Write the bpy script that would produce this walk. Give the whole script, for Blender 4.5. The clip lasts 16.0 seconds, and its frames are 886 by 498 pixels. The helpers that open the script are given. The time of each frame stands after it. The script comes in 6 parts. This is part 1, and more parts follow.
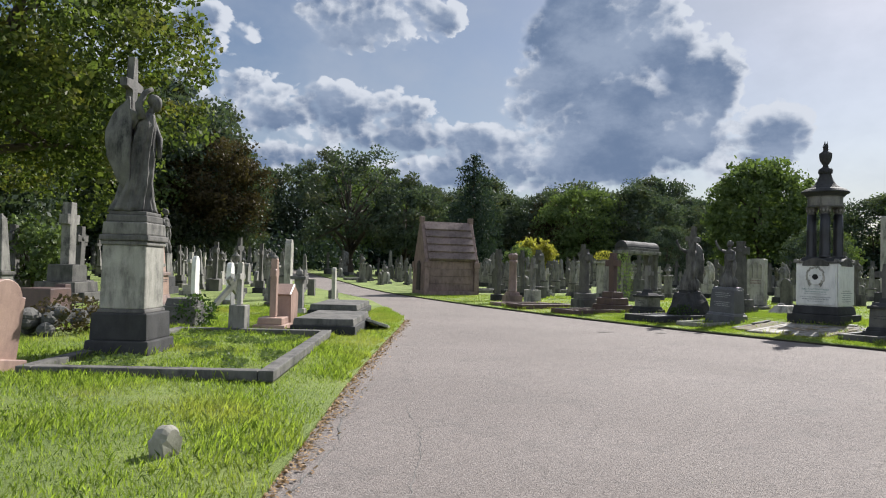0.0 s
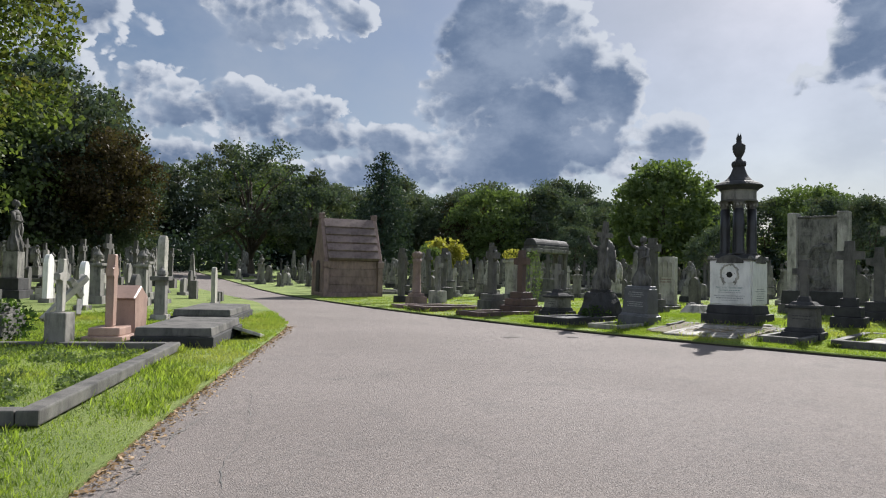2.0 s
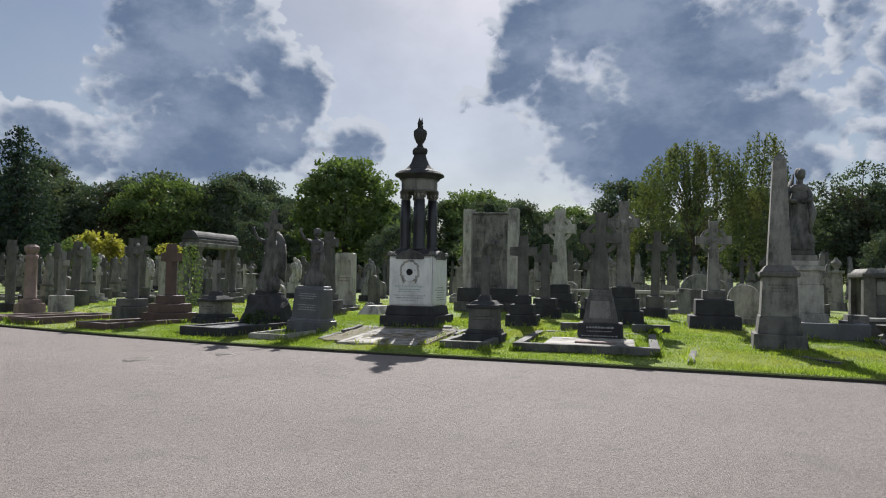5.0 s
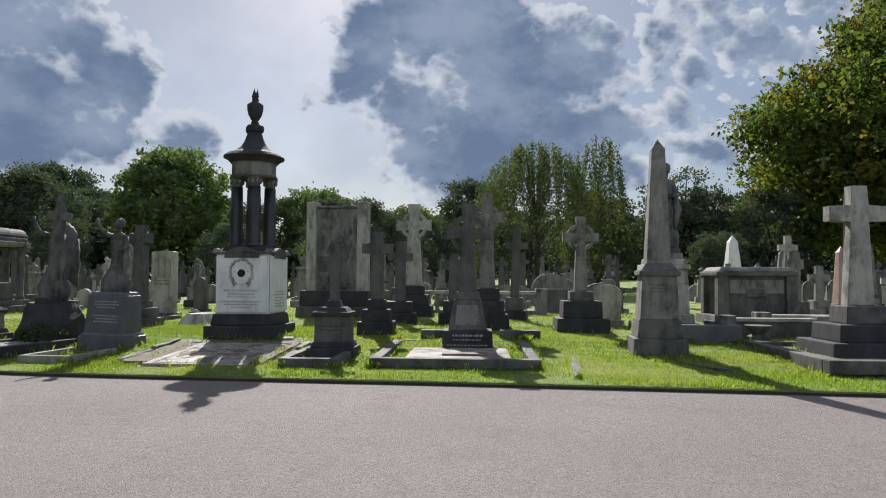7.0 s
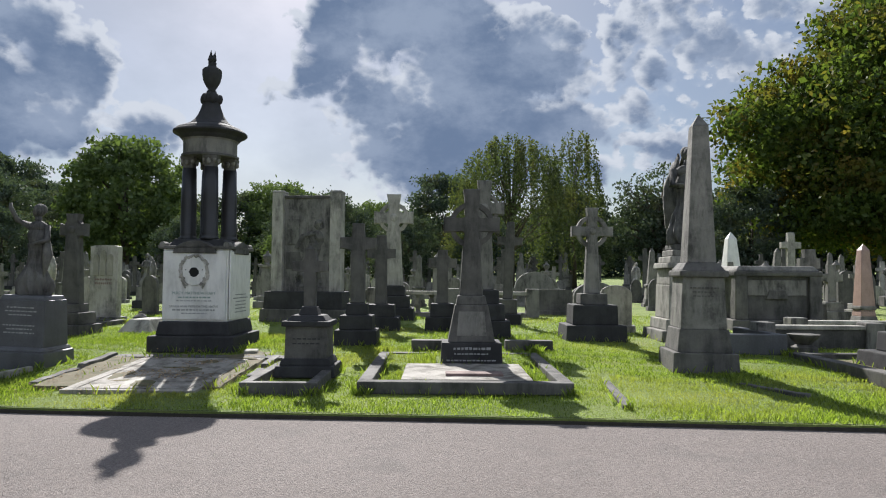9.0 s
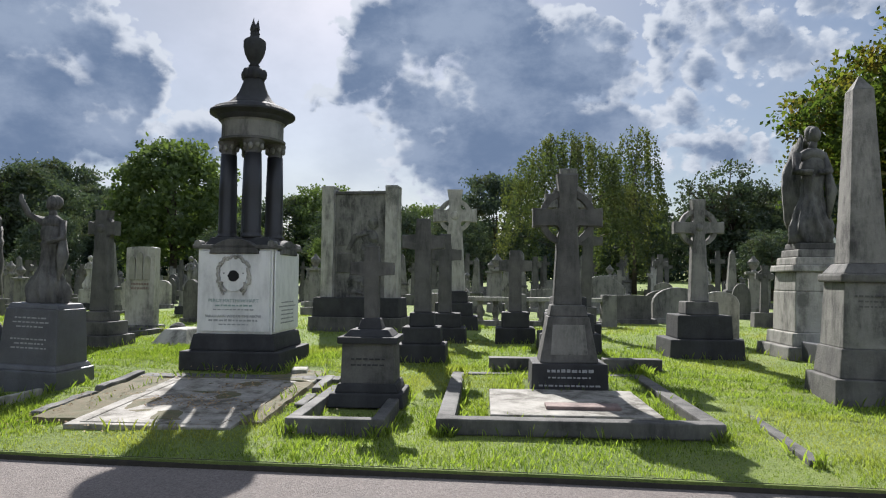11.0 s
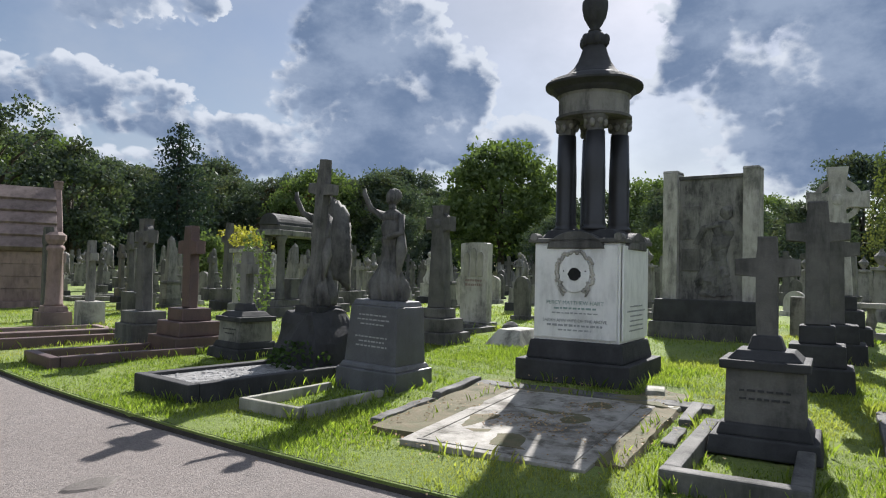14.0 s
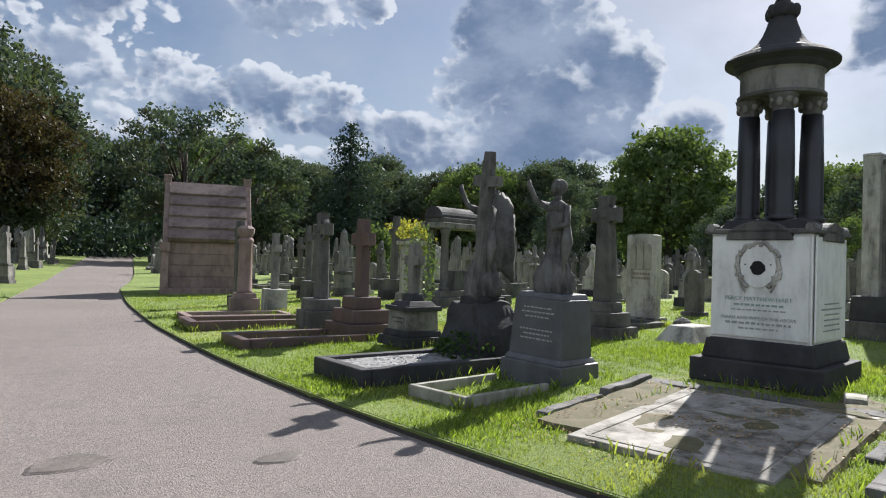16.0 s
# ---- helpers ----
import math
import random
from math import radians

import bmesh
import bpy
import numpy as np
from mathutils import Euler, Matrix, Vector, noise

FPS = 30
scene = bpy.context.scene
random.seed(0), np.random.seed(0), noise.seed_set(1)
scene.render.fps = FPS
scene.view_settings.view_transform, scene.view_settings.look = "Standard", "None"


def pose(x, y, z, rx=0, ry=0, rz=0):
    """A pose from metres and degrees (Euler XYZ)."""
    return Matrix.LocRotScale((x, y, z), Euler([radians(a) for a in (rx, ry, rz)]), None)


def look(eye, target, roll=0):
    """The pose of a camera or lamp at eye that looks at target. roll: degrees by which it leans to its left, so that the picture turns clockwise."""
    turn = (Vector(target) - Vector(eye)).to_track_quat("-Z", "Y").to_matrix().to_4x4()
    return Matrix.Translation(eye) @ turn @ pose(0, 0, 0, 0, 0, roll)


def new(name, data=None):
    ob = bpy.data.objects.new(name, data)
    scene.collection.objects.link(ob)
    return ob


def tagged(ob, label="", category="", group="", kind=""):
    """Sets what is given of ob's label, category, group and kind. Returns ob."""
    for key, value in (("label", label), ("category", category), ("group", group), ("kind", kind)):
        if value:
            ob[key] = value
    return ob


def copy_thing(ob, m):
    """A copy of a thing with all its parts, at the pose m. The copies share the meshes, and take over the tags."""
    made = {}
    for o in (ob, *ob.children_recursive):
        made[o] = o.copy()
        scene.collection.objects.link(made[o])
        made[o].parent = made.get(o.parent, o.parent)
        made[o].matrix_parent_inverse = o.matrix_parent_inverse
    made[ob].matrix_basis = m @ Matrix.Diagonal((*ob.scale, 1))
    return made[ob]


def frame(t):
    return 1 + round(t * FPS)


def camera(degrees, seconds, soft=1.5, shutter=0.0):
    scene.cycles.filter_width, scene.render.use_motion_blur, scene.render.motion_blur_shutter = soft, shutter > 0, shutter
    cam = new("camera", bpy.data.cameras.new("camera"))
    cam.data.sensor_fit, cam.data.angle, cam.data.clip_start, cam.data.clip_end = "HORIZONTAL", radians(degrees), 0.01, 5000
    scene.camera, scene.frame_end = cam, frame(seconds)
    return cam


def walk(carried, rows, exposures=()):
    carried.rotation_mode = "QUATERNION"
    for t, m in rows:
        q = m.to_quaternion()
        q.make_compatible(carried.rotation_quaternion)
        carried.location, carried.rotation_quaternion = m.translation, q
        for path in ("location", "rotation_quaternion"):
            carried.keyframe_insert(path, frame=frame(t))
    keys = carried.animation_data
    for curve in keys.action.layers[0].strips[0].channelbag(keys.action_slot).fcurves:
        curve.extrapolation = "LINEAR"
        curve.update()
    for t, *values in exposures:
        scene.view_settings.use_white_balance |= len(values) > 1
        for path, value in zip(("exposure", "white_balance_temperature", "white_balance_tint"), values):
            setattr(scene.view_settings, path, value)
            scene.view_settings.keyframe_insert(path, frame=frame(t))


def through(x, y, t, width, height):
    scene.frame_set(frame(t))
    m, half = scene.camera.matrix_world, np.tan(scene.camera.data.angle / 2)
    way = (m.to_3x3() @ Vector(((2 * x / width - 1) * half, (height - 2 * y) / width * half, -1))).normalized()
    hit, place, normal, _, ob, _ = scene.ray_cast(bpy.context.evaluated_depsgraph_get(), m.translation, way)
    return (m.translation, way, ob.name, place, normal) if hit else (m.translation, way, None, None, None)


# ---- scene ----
cam = camera(66.3, 16.0, soft=1.1)
METRES, EYE, TILT, LEAN, TURN = 10.24, 1.6, 0.0, 0.0, -36.6
PATH = [
    (0, (-0.672, -2.053, 1.381), (0.281, -0.295, 1.438), 1.50),
    (0.5, (-0.336, -1.654, 1.373), (0.667, 0.075, 1.432), 1.49),
    (1, (0.007, -1.273, 1.358), (1.047, 0.434, 1.417), 1.44),
    (1.5, (0.358, -0.921, 1.340), (1.463, 0.745, 1.403), 1.35),
    (2, (0.723, -0.588, 1.326), (1.893, 1.033, 1.393), 1.28),
    (2.5, (1.116, -0.262, 1.320), (2.376, 1.291, 1.389), 1.20),
    (3, (1.535, 0.048, 1.323), (2.903, 1.505, 1.397), 1.10),
    (3.5, (1.951, 0.328, 1.332), (3.420, 1.684, 1.407), 1.00),
    (4, (2.364, 0.585, 1.338), (3.948, 1.802, 1.415), 0.93),
    (4.5, (2.796, 0.828, 1.337), (4.474, 1.914, 1.414), 0.87),
    (5, (3.256, 1.060, 1.330), (5.019, 2.002, 1.410), 0.82),
    (5.2, (3.445, 1.154, 1.327), (5.237, 2.039, 1.410), 0.80),
    (7.5, (5.542, 2.271, 1.359), (7.490, 2.717, 1.440), 0.40),
    (8, (5.991, 2.513, 1.400), (7.948, 2.920, 1.477), 0.50),
    (10.3, (8.055, 3.633, 1.383), (10.007, 4.060, 1.474), 0.60),
    (10.5, (8.202, 3.707, 1.387), (10.145, 4.174, 1.476), 0.55),
    (11, (8.546, 3.896, 1.394), (10.471, 4.431, 1.483), 0.54),
    (11.5, (8.860, 4.094, 1.402), (10.754, 4.730, 1.494), 0.63),
    (12, (9.131, 4.296, 1.411), (10.972, 5.073, 1.499), 0.78),
    (12.5, (9.345, 4.493, 1.421), (11.122, 5.406, 1.503), 0.92),
    (13, (9.501, 4.676, 1.425), (11.177, 5.765, 1.498), 1.07),
    (13.5, (9.608, 4.817, 1.422), (11.179, 6.052, 1.492), 1.17),
    (14, (9.673, 4.891, 1.420), (11.159, 6.228, 1.484), 1.23),
    (14.5, (9.701, 4.919, 1.420), (11.097, 6.350, 1.478), 1.30),
    (15, (9.701, 4.934, 1.419), (11.006, 6.449, 1.466), 1.40),
    (15.5, (9.686, 4.951, 1.416), (10.906, 6.535, 1.455), 1.50),
    (16, (9.668, 4.970, 1.412), (10.804, 6.616, 1.442), 1.60),
]
walk(cam, [(t, look(eye, target, roll)) for t, eye, target, roll in PATH], exposures=[(0.0, 0.84, 6200, 12), (3.5, 0.64, 6150, 12), (5.0, 0.62, 6150, 12), (8.0, 0.74, 6150, 12), (11.0, 0.86, 6120, 12), (16.0, 0.92, 6120, 12)])

# ---- sun and sky ----
SUN_AZ, SUN_EL = 25.4, 37.2
sun = new("sun", bpy.data.lights.new("sun", "SUN"))
sun.data.energy, sun.data.angle, sun.data.color = 5.0, radians(0.6), (1.0, 0.945, 0.86)
sun.matrix_world = look((0, 0, 60), (-math.cos(radians(SUN_AZ)), -math.sin(radians(SUN_AZ)), 60 - math.tan(radians(SUN_EL))))

world = bpy.data.worlds.new("sky")
scene.world = world
world.use_nodes = True
wt = world.node_tree
wt.nodes.clear()


def sky_math(op, a, b=None, c=None, clamp=False):
    n = wt.nodes.new("ShaderNodeMath")
    n.operation, n.use_clamp = op, clamp
    for i, v in enumerate((a, b, c)):
        if v is None:
            continue
        if isinstance(v, (int, float)):
            n.inputs[i].default_value = v
        else:
            wt.links.new(v, n.inputs[i])
    return n.outputs[0]


def sky_step(v, lo, hi):
    n = wt.nodes.new("ShaderNodeMapRange")
    n.interpolation_type = "SMOOTHSTEP"
    wt.links.new(v, n.inputs[0])
    n.inputs[1].default_value, n.inputs[2].default_value = lo, hi
    return n.outputs[0]


def sky_mix(f, a, b):
    n = wt.nodes.new("ShaderNodeMix")
    n.data_type = "RGBA"
    for sock, v in ((n.inputs[0], f), (n.inputs[6], a), (n.inputs[7], b)):
        if isinstance(v, tuple):
            sock.default_value = (*v, 1)
        elif isinstance(v, (int, float)):
            sock.default_value = v
        else:
            wt.links.new(v, sock)
    return n.outputs[2]


def sky_noise(vec, scale, detail, rough=0.55):
    n = wt.nodes.new("ShaderNodeTexNoise")
    wt.links.new(vec, n.inputs["Vector"])
    n.inputs["Scale"].default_value, n.inputs["Detail"].default_value, n.inputs["Roughness"].default_value = scale, detail, rough
    return n.outputs[0]


direction = wt.nodes.new("ShaderNodeTexCoord").outputs["Generated"]
sep = wt.nodes.new("ShaderNodeSeparateXYZ")
wt.links.new(direction, sep.inputs[0])
az = sky_math("MULTIPLY", sky_math("ARCTAN2", sep.outputs[1], sep.outputs[0]), 57.2958)
el = sky_math("MULTIPLY", sky_math("ARCSINE", sep.outputs[2]), 57.2958)
comb = wt.nodes.new("ShaderNodeCombineXYZ")
wt.links.new(az, comb.inputs[0])
wt.links.new(sky_math("MULTIPLY", el, 1.5), comb.inputs[1])
flat = comb.outputs[0]
wide = sky_noise(flat, 0.06, 3)
warp = sky_math("MULTIPLY", sky_math("SUBTRACT", wide, 0.5), 4.0)
# cumulus heaps: azimuth, elevation, half width, half height, in degrees, thickness
HEAPS = [
    (49.5, 18.5, 5.2, 6.5, 1.1), (44.5, 17.5, 4.6, 4.4, 1.0), (41.2, 15.2, 3.2, 3.4, 0.9), (48, 13, 9.0, 4.6, 1.1), (46.5, 9.3, 11, 3.0, 0.8), (36.3, 11.3, 3.4, 2.0, 0.45), (58.5, 11, 6, 1.8, 0.7),
    (75.2, 12.6, 4.8, 2.6, 0.55), (70.2, 12.5, 6.0, 2.6, 0.6), (64.5, 12.3, 5.0, 1.5, 0.5), (66, 10.8, 7, 1.0, 0.8), (86, 13.6, 6.5, 3.4, 0.3), (93, 14, 7, 4, 0.4),
    (82, 18.6, 5.0, 1.6, 0.5), (69.5, 20.4, 4.0, 2.4, 0.6), (64.5, 20.6, 3.6, 2.4, 0.5), (60, 8.3, 7, 1.5, 0.3), (80, 8.4, 10, 2.0, 0.35),
    (15, 20.5, 9.0, 5, 1.0), (8.5, 17, 8.8, 5.5, 1.1), (20.5, 18.4, 4.6, 3.6, 0.9), (17.0, 14.4, 4.5, 3.4, 0.9), (8, 12, 11, 5, 1.1), (15, 11, 6, 4.5, 0.9), (5, 9.3, 9, 2.8, 0.8), (24, 14.5, 2.8, 1.3, 0.3),
    (-5.2, 20.4, 4.0, 2.6, 0.3), (-4.2, 15.8, 3.2, 3.8, 0.42), (-11.7, 17.4, 4.6, 2.2, 0.3), (-6, 10, 4.6, 2.2, 0.45), (-16, 21, 5, 3.0, 0.35), (-19, 12, 6, 3.5, 0.5),
]
# away from the walk: unseen broken cloud, added brighter and bluer to fill the shade
behind = sky_step(sky_math("ABSOLUTE", sky_math("SUBTRACT", az, 36.0)), 72.0, 92.0)


def sky_billow(vec, scale):
    """Rounded lumps like the heads of a cauliflower."""
    n = wt.nodes.new("ShaderNodeTexVoronoi")
    n.feature, n.inputs["Smoothness"].default_value = "SMOOTH_F1", 0.25
    wt.links.new(vec, n.inputs["Vector"])
    n.inputs["Scale"].default_value = scale
    return sky_math("SUBTRACT", 0.42, n.outputs["Distance"])


def cloud_mass(a_raw, e_raw):
    """How thick the cloud is in that direction."""
    place = wt.nodes.new("ShaderNodeCombineXYZ")
    wt.links.new(a_raw, place.inputs[0])
    wt.links.new(sky_math("MULTIPLY", e_raw, 1.25), place.inputs[1])
    lumps = sky_noise(place.outputs[0], 0.16, 10, 0.6)
    bent = wt.nodes.new("ShaderNodeCombineXYZ")
    wt.links.new(sky_math("ADD", a_raw, sky_math("MULTIPLY", lumps, 5.0)), bent.inputs[0])
    wt.links.new(sky_math("ADD", sky_math("MULTIPLY", e_raw, 1.25), sky_math("MULTIPLY", lumps, 4.0)), bent.inputs[1])
    heads = sky_math("ADD", sky_math("MULTIPLY", sky_billow(bent.outputs[0], 0.34), 0.85), sky_math("MULTIPLY", sky_billow(bent.outputs[0], 0.95), 0.6))
    a_w, e_w = sky_math("ADD", a_raw, warp), sky_math("ADD", e_raw, sky_math("MULTIPLY", warp, 0.4))
    mass = None
    for a, e, w, h, deep in HEAPS:
        dx = sky_math("DIVIDE", sky_math("SUBTRACT", a_w, a), w)
        dy = sky_math("DIVIDE", sky_math("SUBTRACT", e_w, e), h)
        v = sky_math("MULTIPLY", sky_math("SUBTRACT", 1.0, sky_math("ADD", sky_math("MULTIPLY", dx, dx), sky_math("MULTIPLY", dy, dy))), deep)
        mass = v if mass is None else sky_math("SMOOTH_MAX", mass, v, 0.25)
    mass = sky_math("MAXIMUM", mass, -1.4)
    far_mass = sky_math("MULTIPLY", sky_math("SUBTRACT", sky_noise(place.outputs[0], 0.05, 2), 0.47), 6.0)
    mass = sky_math("ADD", sky_math("MULTIPLY", mass, sky_math("SUBTRACT", 1.0, behind)), sky_math("MULTIPLY", far_mass, behind))
    return sky_math("ADD", sky_math("ADD", mass, heads), sky_math("MULTIPLY", sky_math("SUBTRACT", lumps, 0.42), 1.9))


# lit from the sun's side: how much cloud lies between a place and the sun
sun_a, sun_e = sky_math("SUBTRACT", SUN_AZ, az), sky_math("SUBTRACT", SUN_EL, el)
sun_far = sky_math("SQRT", sky_math("ADD", sky_math("MULTIPLY", sun_a, sun_a), sky_math("MULTIPLY", sun_e, sun_e)))
sun_far = sky_math("MAXIMUM", sun_far, 1.0)
dens = cloud_mass(az, el)
toward_sun = cloud_mass(sky_math("ADD", az, sky_math("DIVIDE", sun_a, sun_far)), sky_math("ADD", el, sky_math("DIVIDE", sun_e, sun_far)))
lee = sky_step(sky_math("SUBTRACT", toward_sun, dens), -0.1, 0.35)
mask = sky_mix(lee, sky_step(dens, -0.04, 0.14), sky_step(dens, -0.25, 0.5))
fold = sky_noise(flat, 0.24, 7, 0.6)
thick = sky_math("ADD", sky_math("ADD", sky_math("MULTIPLY", toward_sun, 0.72), sky_math("MULTIPLY", dens, 0.28)), sky_math("MULTIPLY", sky_math("SUBTRACT", fold, 0.5), 1.1))
core = sky_math("MULTIPLY", sky_step(thick, -0.08, 0.56), sky_math("SUBTRACT", 1.0, sky_math("MULTIPLY", behind, 0.8)))
sky = wt.nodes.new("ShaderNodeTexSky")
sky.sky_type, sky.sun_disc = "NISHITA", False
sky.sun_elevation, sky.sun_rotation = radians(SUN_EL), radians(90 - SUN_AZ)
clear = wt.nodes.new("ShaderNodeVectorMath")
clear.operation = "SCALE"
wt.links.new(sky.outputs[0], clear.inputs[0])
clear.inputs["Scale"].default_value = 0.092
veil = sky_math("MULTIPLY", sky_step(sky_noise(flat, 0.05, 6, 0.6), 0.30, 0.72), 0.6)
open_sky = sky_mix(veil, clear.outputs[0], (0.56, 0.62, 0.71))
shade = sky_mix(sky_step(sky_noise(flat, 0.10, 8, 0.62), 0.36, 0.64), (0.20, 0.275, 0.41), (0.39, 0.47, 0.60))
# cloud behind the walk takes a brighter, bluer white as fill light
cloud = sky_mix(core, sky_mix(behind, (0.86, 0.90, 0.95), (1.12, 1.22, 1.38)), shade)
full = sky_mix(mask, open_sky, cloud)
bg = wt.nodes.new("ShaderNodeBackground")
wt.links.new(full, bg.inputs[0])
bg.inputs[1].default_value = 0.45
wt.links.new(bg.outputs[0], wt.nodes.new("ShaderNodeOutputWorld").inputs[0])


# ---- materials ----
class Nodes:
    """A small builder of node materials."""

    def __init__(self, name):
        self.mat = bpy.data.materials.new(name)
        self.mat.use_nodes = True
        self.t = self.mat.node_tree
        self.bsdf = self.t.nodes["Principled BSDF"]
        self.co = self.add("ShaderNodeTexCoord").outputs["Object"]

    def add(self, kind):
        return self.t.nodes.new(kind)

    def put(self, value, sock):
        if isinstance(value, tuple):
            sock.default_value = (*value, 1) if len(sock.default_value) == 4 else value
        elif isinstance(value, (int, float)):
            sock.default_value = value
        else:
            self.t.links.new(value, sock)

    def noise(self, scale, detail=4, rough=0.55, vec=None):
        n = self.add("ShaderNodeTexNoise")
        self.put(vec or self.co, n.inputs["Vector"])
        n.inputs["Scale"].default_value, n.inputs["Detail"].default_value, n.inputs["Roughness"].default_value = scale, detail, rough
        return n.outputs[0]

    def stretch(self, x, y, z):
        n = self.add("ShaderNodeMapping")
        self.put(self.co, n.inputs[0])
        n.inputs["Scale"].default_value = (x, y, z)
        return n.outputs[0]

    def step(self, v, lo, hi, a=0.0, b=1.0):
        n = self.add("ShaderNodeMapRange")
        self.put(v, n.inputs[0])
        for i, q in enumerate((lo, hi, a, b)):
            n.inputs[i + 1].default_value = q
        return n.outputs[0]

    def math(self, op, a, b):
        n = self.add("ShaderNodeMath")
        n.operation = op
        self.put(a, n.inputs[0])
        self.put(b, n.inputs[1])
        return n.outputs[0]

    def mix(self, f, a, b, blend="MIX"):
        n = self.add("ShaderNodeMix")
        n.data_type, n.blend_type = "RGBA", blend
        for v, i in ((f, 0), (a, 6), (b, 7)):
            self.put(v, n.inputs[i])
        return n.outputs[2]

    def bump(self, v, strength, dist):
        n = self.add("ShaderNodeBump")
        n.inputs["Strength"].default_value, n.inputs["Distance"].default_value = strength, dist
        self.put(v, n.inputs["Height"])
        self.put(n.outputs[0], self.bsdf.inputs["Normal"])

    def done(self, colour, rough):
        self.put(colour, self.bsdf.inputs["Base Color"])
        self.put(rough, self.bsdf.inputs["Roughness"])
        return self.mat


def stone(name, light, dark, stain, stain_amount=0.5, rough=0.85, relief=0.5, speckle=0.0):
    """Weathered stone: mottled tone, run-down streaks and lichen blotches."""
    n = Nodes(name)
    base = n.mix(n.step(n.noise(3.0, 6, 0.6), 0.3, 0.7), light, dark)
    fine = n.noise(55, 5, 0.65)
    base = n.mix(n.step(fine, 0.35, 0.7, 0.0, 0.35), base, dark)
    if speckle:
        vor = n.add("ShaderNodeTexVoronoi")
        n.put(n.co, vor.inputs["Vector"])
        vor.inputs["Scale"].default_value = 260
        base = n.mix(n.step(vor.outputs["Color"], 0.55, 0.75, 0.0, speckle), base, (0.03, 0.03, 0.035))
    streak = n.noise(1.0, 6, 0.7, n.stretch(4.5, 4.5, 1.1))
    blot = n.noise(2.1, 7, 0.7)
    f = n.math("MULTIPLY", n.step(streak, 0.41, 0.60), n.step(blot, 0.36, 0.56))
    f = n.math("MULTIPLY", f, stain_amount)
    base = n.mix(f, base, stain)
    rnd = n.add("ShaderNodeObjectInfo").outputs["Random"]
    base = n.mix(1.0, base, n.mix(rnd, (0.82, 0.82, 0.80), (1.0, 0.99, 0.97)), "MULTIPLY")
    n.bump(n.math("ADD", n.noise(24, 6, 0.7), n.math("MULTIPLY", fine, 0.35)), relief, 0.012)
    return n.done(base, n.step(blot, 0.3, 0.7, rough - 0.1, rough + 0.08))


BLACKENED = (0.028, 0.028, 0.027)
M_WHITE = stone("white_marble", (0.86, 0.855, 0.83), (0.77, 0.77, 0.75), (0.2, 0.2, 0.19), 0.35, 0.6, 0.15)
M_LIGHT = stone("pale_limestone", (0.50, 0.48, 0.43), (0.36, 0.35, 0.31), (0.08, 0.08, 0.072), 0.8)
M_GREY = stone("grey_limestone", (0.29, 0.28, 0.255), (0.18, 0.176, 0.16), BLACKENED, 0.85)
M_DARK = stone("blackened_stone", (0.052, 0.052, 0.054), (0.026, 0.026, 0.028), (0.016, 0.017, 0.018), 0.7)
M_SOOT = stone("sooty_limestone", (0.165, 0.158, 0.144), (0.084, 0.082, 0.077), BLACKENED, 0.75)
M_GRANITE = stone("grey_granite", (0.135, 0.14, 0.155), (0.088, 0.092, 0.102), (0.05, 0.05, 0.052), 0.5, 0.5, 0.15, 0.45)
M_POLISH = stone("polished_dark_granite", (0.022, 0.022, 0.024), (0.013, 0.013, 0.014), (0.008, 0.008, 0.008), 0.5, 0.42, 0.05, 0.3)
M_RED = stone("red_granite", (0.16, 0.096, 0.085), (0.105, 0.066, 0.06), (0.05, 0.038, 0.038), 0.5, 0.5, 0.15, 0.3)
M_PINK = stone("pink_granite", (0.52, 0.36, 0.29), (0.40, 0.27, 0.22), (0.16, 0.10, 0.09), 0.5, 0.5, 0.15, 0.2)
M_SAND = stone("red_sandstone", (0.32, 0.232, 0.208), (0.235, 0.168, 0.15), (0.09, 0.065, 0.06), 0.65)
M_ROOF = stone("sandstone_roof_slab", (0.275, 0.208, 0.192), (0.20, 0.152, 0.142), (0.10, 0.075, 0.07), 0.7)
M_KERB = stone("mossy_kerb_stone", (0.42, 0.40, 0.345), (0.27, 0.26, 0.22), (0.10, 0.11, 0.06), 0.7)
M_SLAB = stone("lichened_ledger_stone", (0.44, 0.415, 0.37), (0.27, 0.255, 0.225), (0.09, 0.08, 0.06), 0.95)
M_STATUE = stone("weathered_statue_stone", (0.21, 0.205, 0.19), (0.09, 0.088, 0.083), (0.025, 0.025, 0.026), 1.0)
M_ROCK = stone("rough_rockwork", (0.17, 0.165, 0.15), (0.09, 0.09, 0.085), BLACKENED, 0.6, 0.9, 1.0)


def plain(name, a, b, scale, rough=0.9, relief=0.4):
    n = Nodes(name)
    v = n.noise(scale, 6, 0.65)
    n.bump(n.noise(scale * 6, 5, 0.7), relief, 0.01)
    return n.done(n.mix(n.step(v, 0.3, 0.7), a, b), rough)


M_INK = plain("letter_paint", (0.20, 0.21, 0.20), (0.42, 0.43, 0.42), 60)
M_GREENINK = plain("worn_green_lead_letters", (0.16, 0.26, 0.22), (0.40, 0.46, 0.43), 60)
M_PALEINK = plain("worn_pale_letters", (0.38, 0.38, 0.37), (0.24, 0.24, 0.24), 60)
# near-black for flat plates that paint the shade inside holes
M_HOLE_SHADE = plain("painted_hole_shade", (0.006, 0.006, 0.006), (0.012, 0.012, 0.012), 20)
M_EDGING = plain("dark_edging_soil", (0.02, 0.018, 0.014), (0.045, 0.038, 0.026), 12)
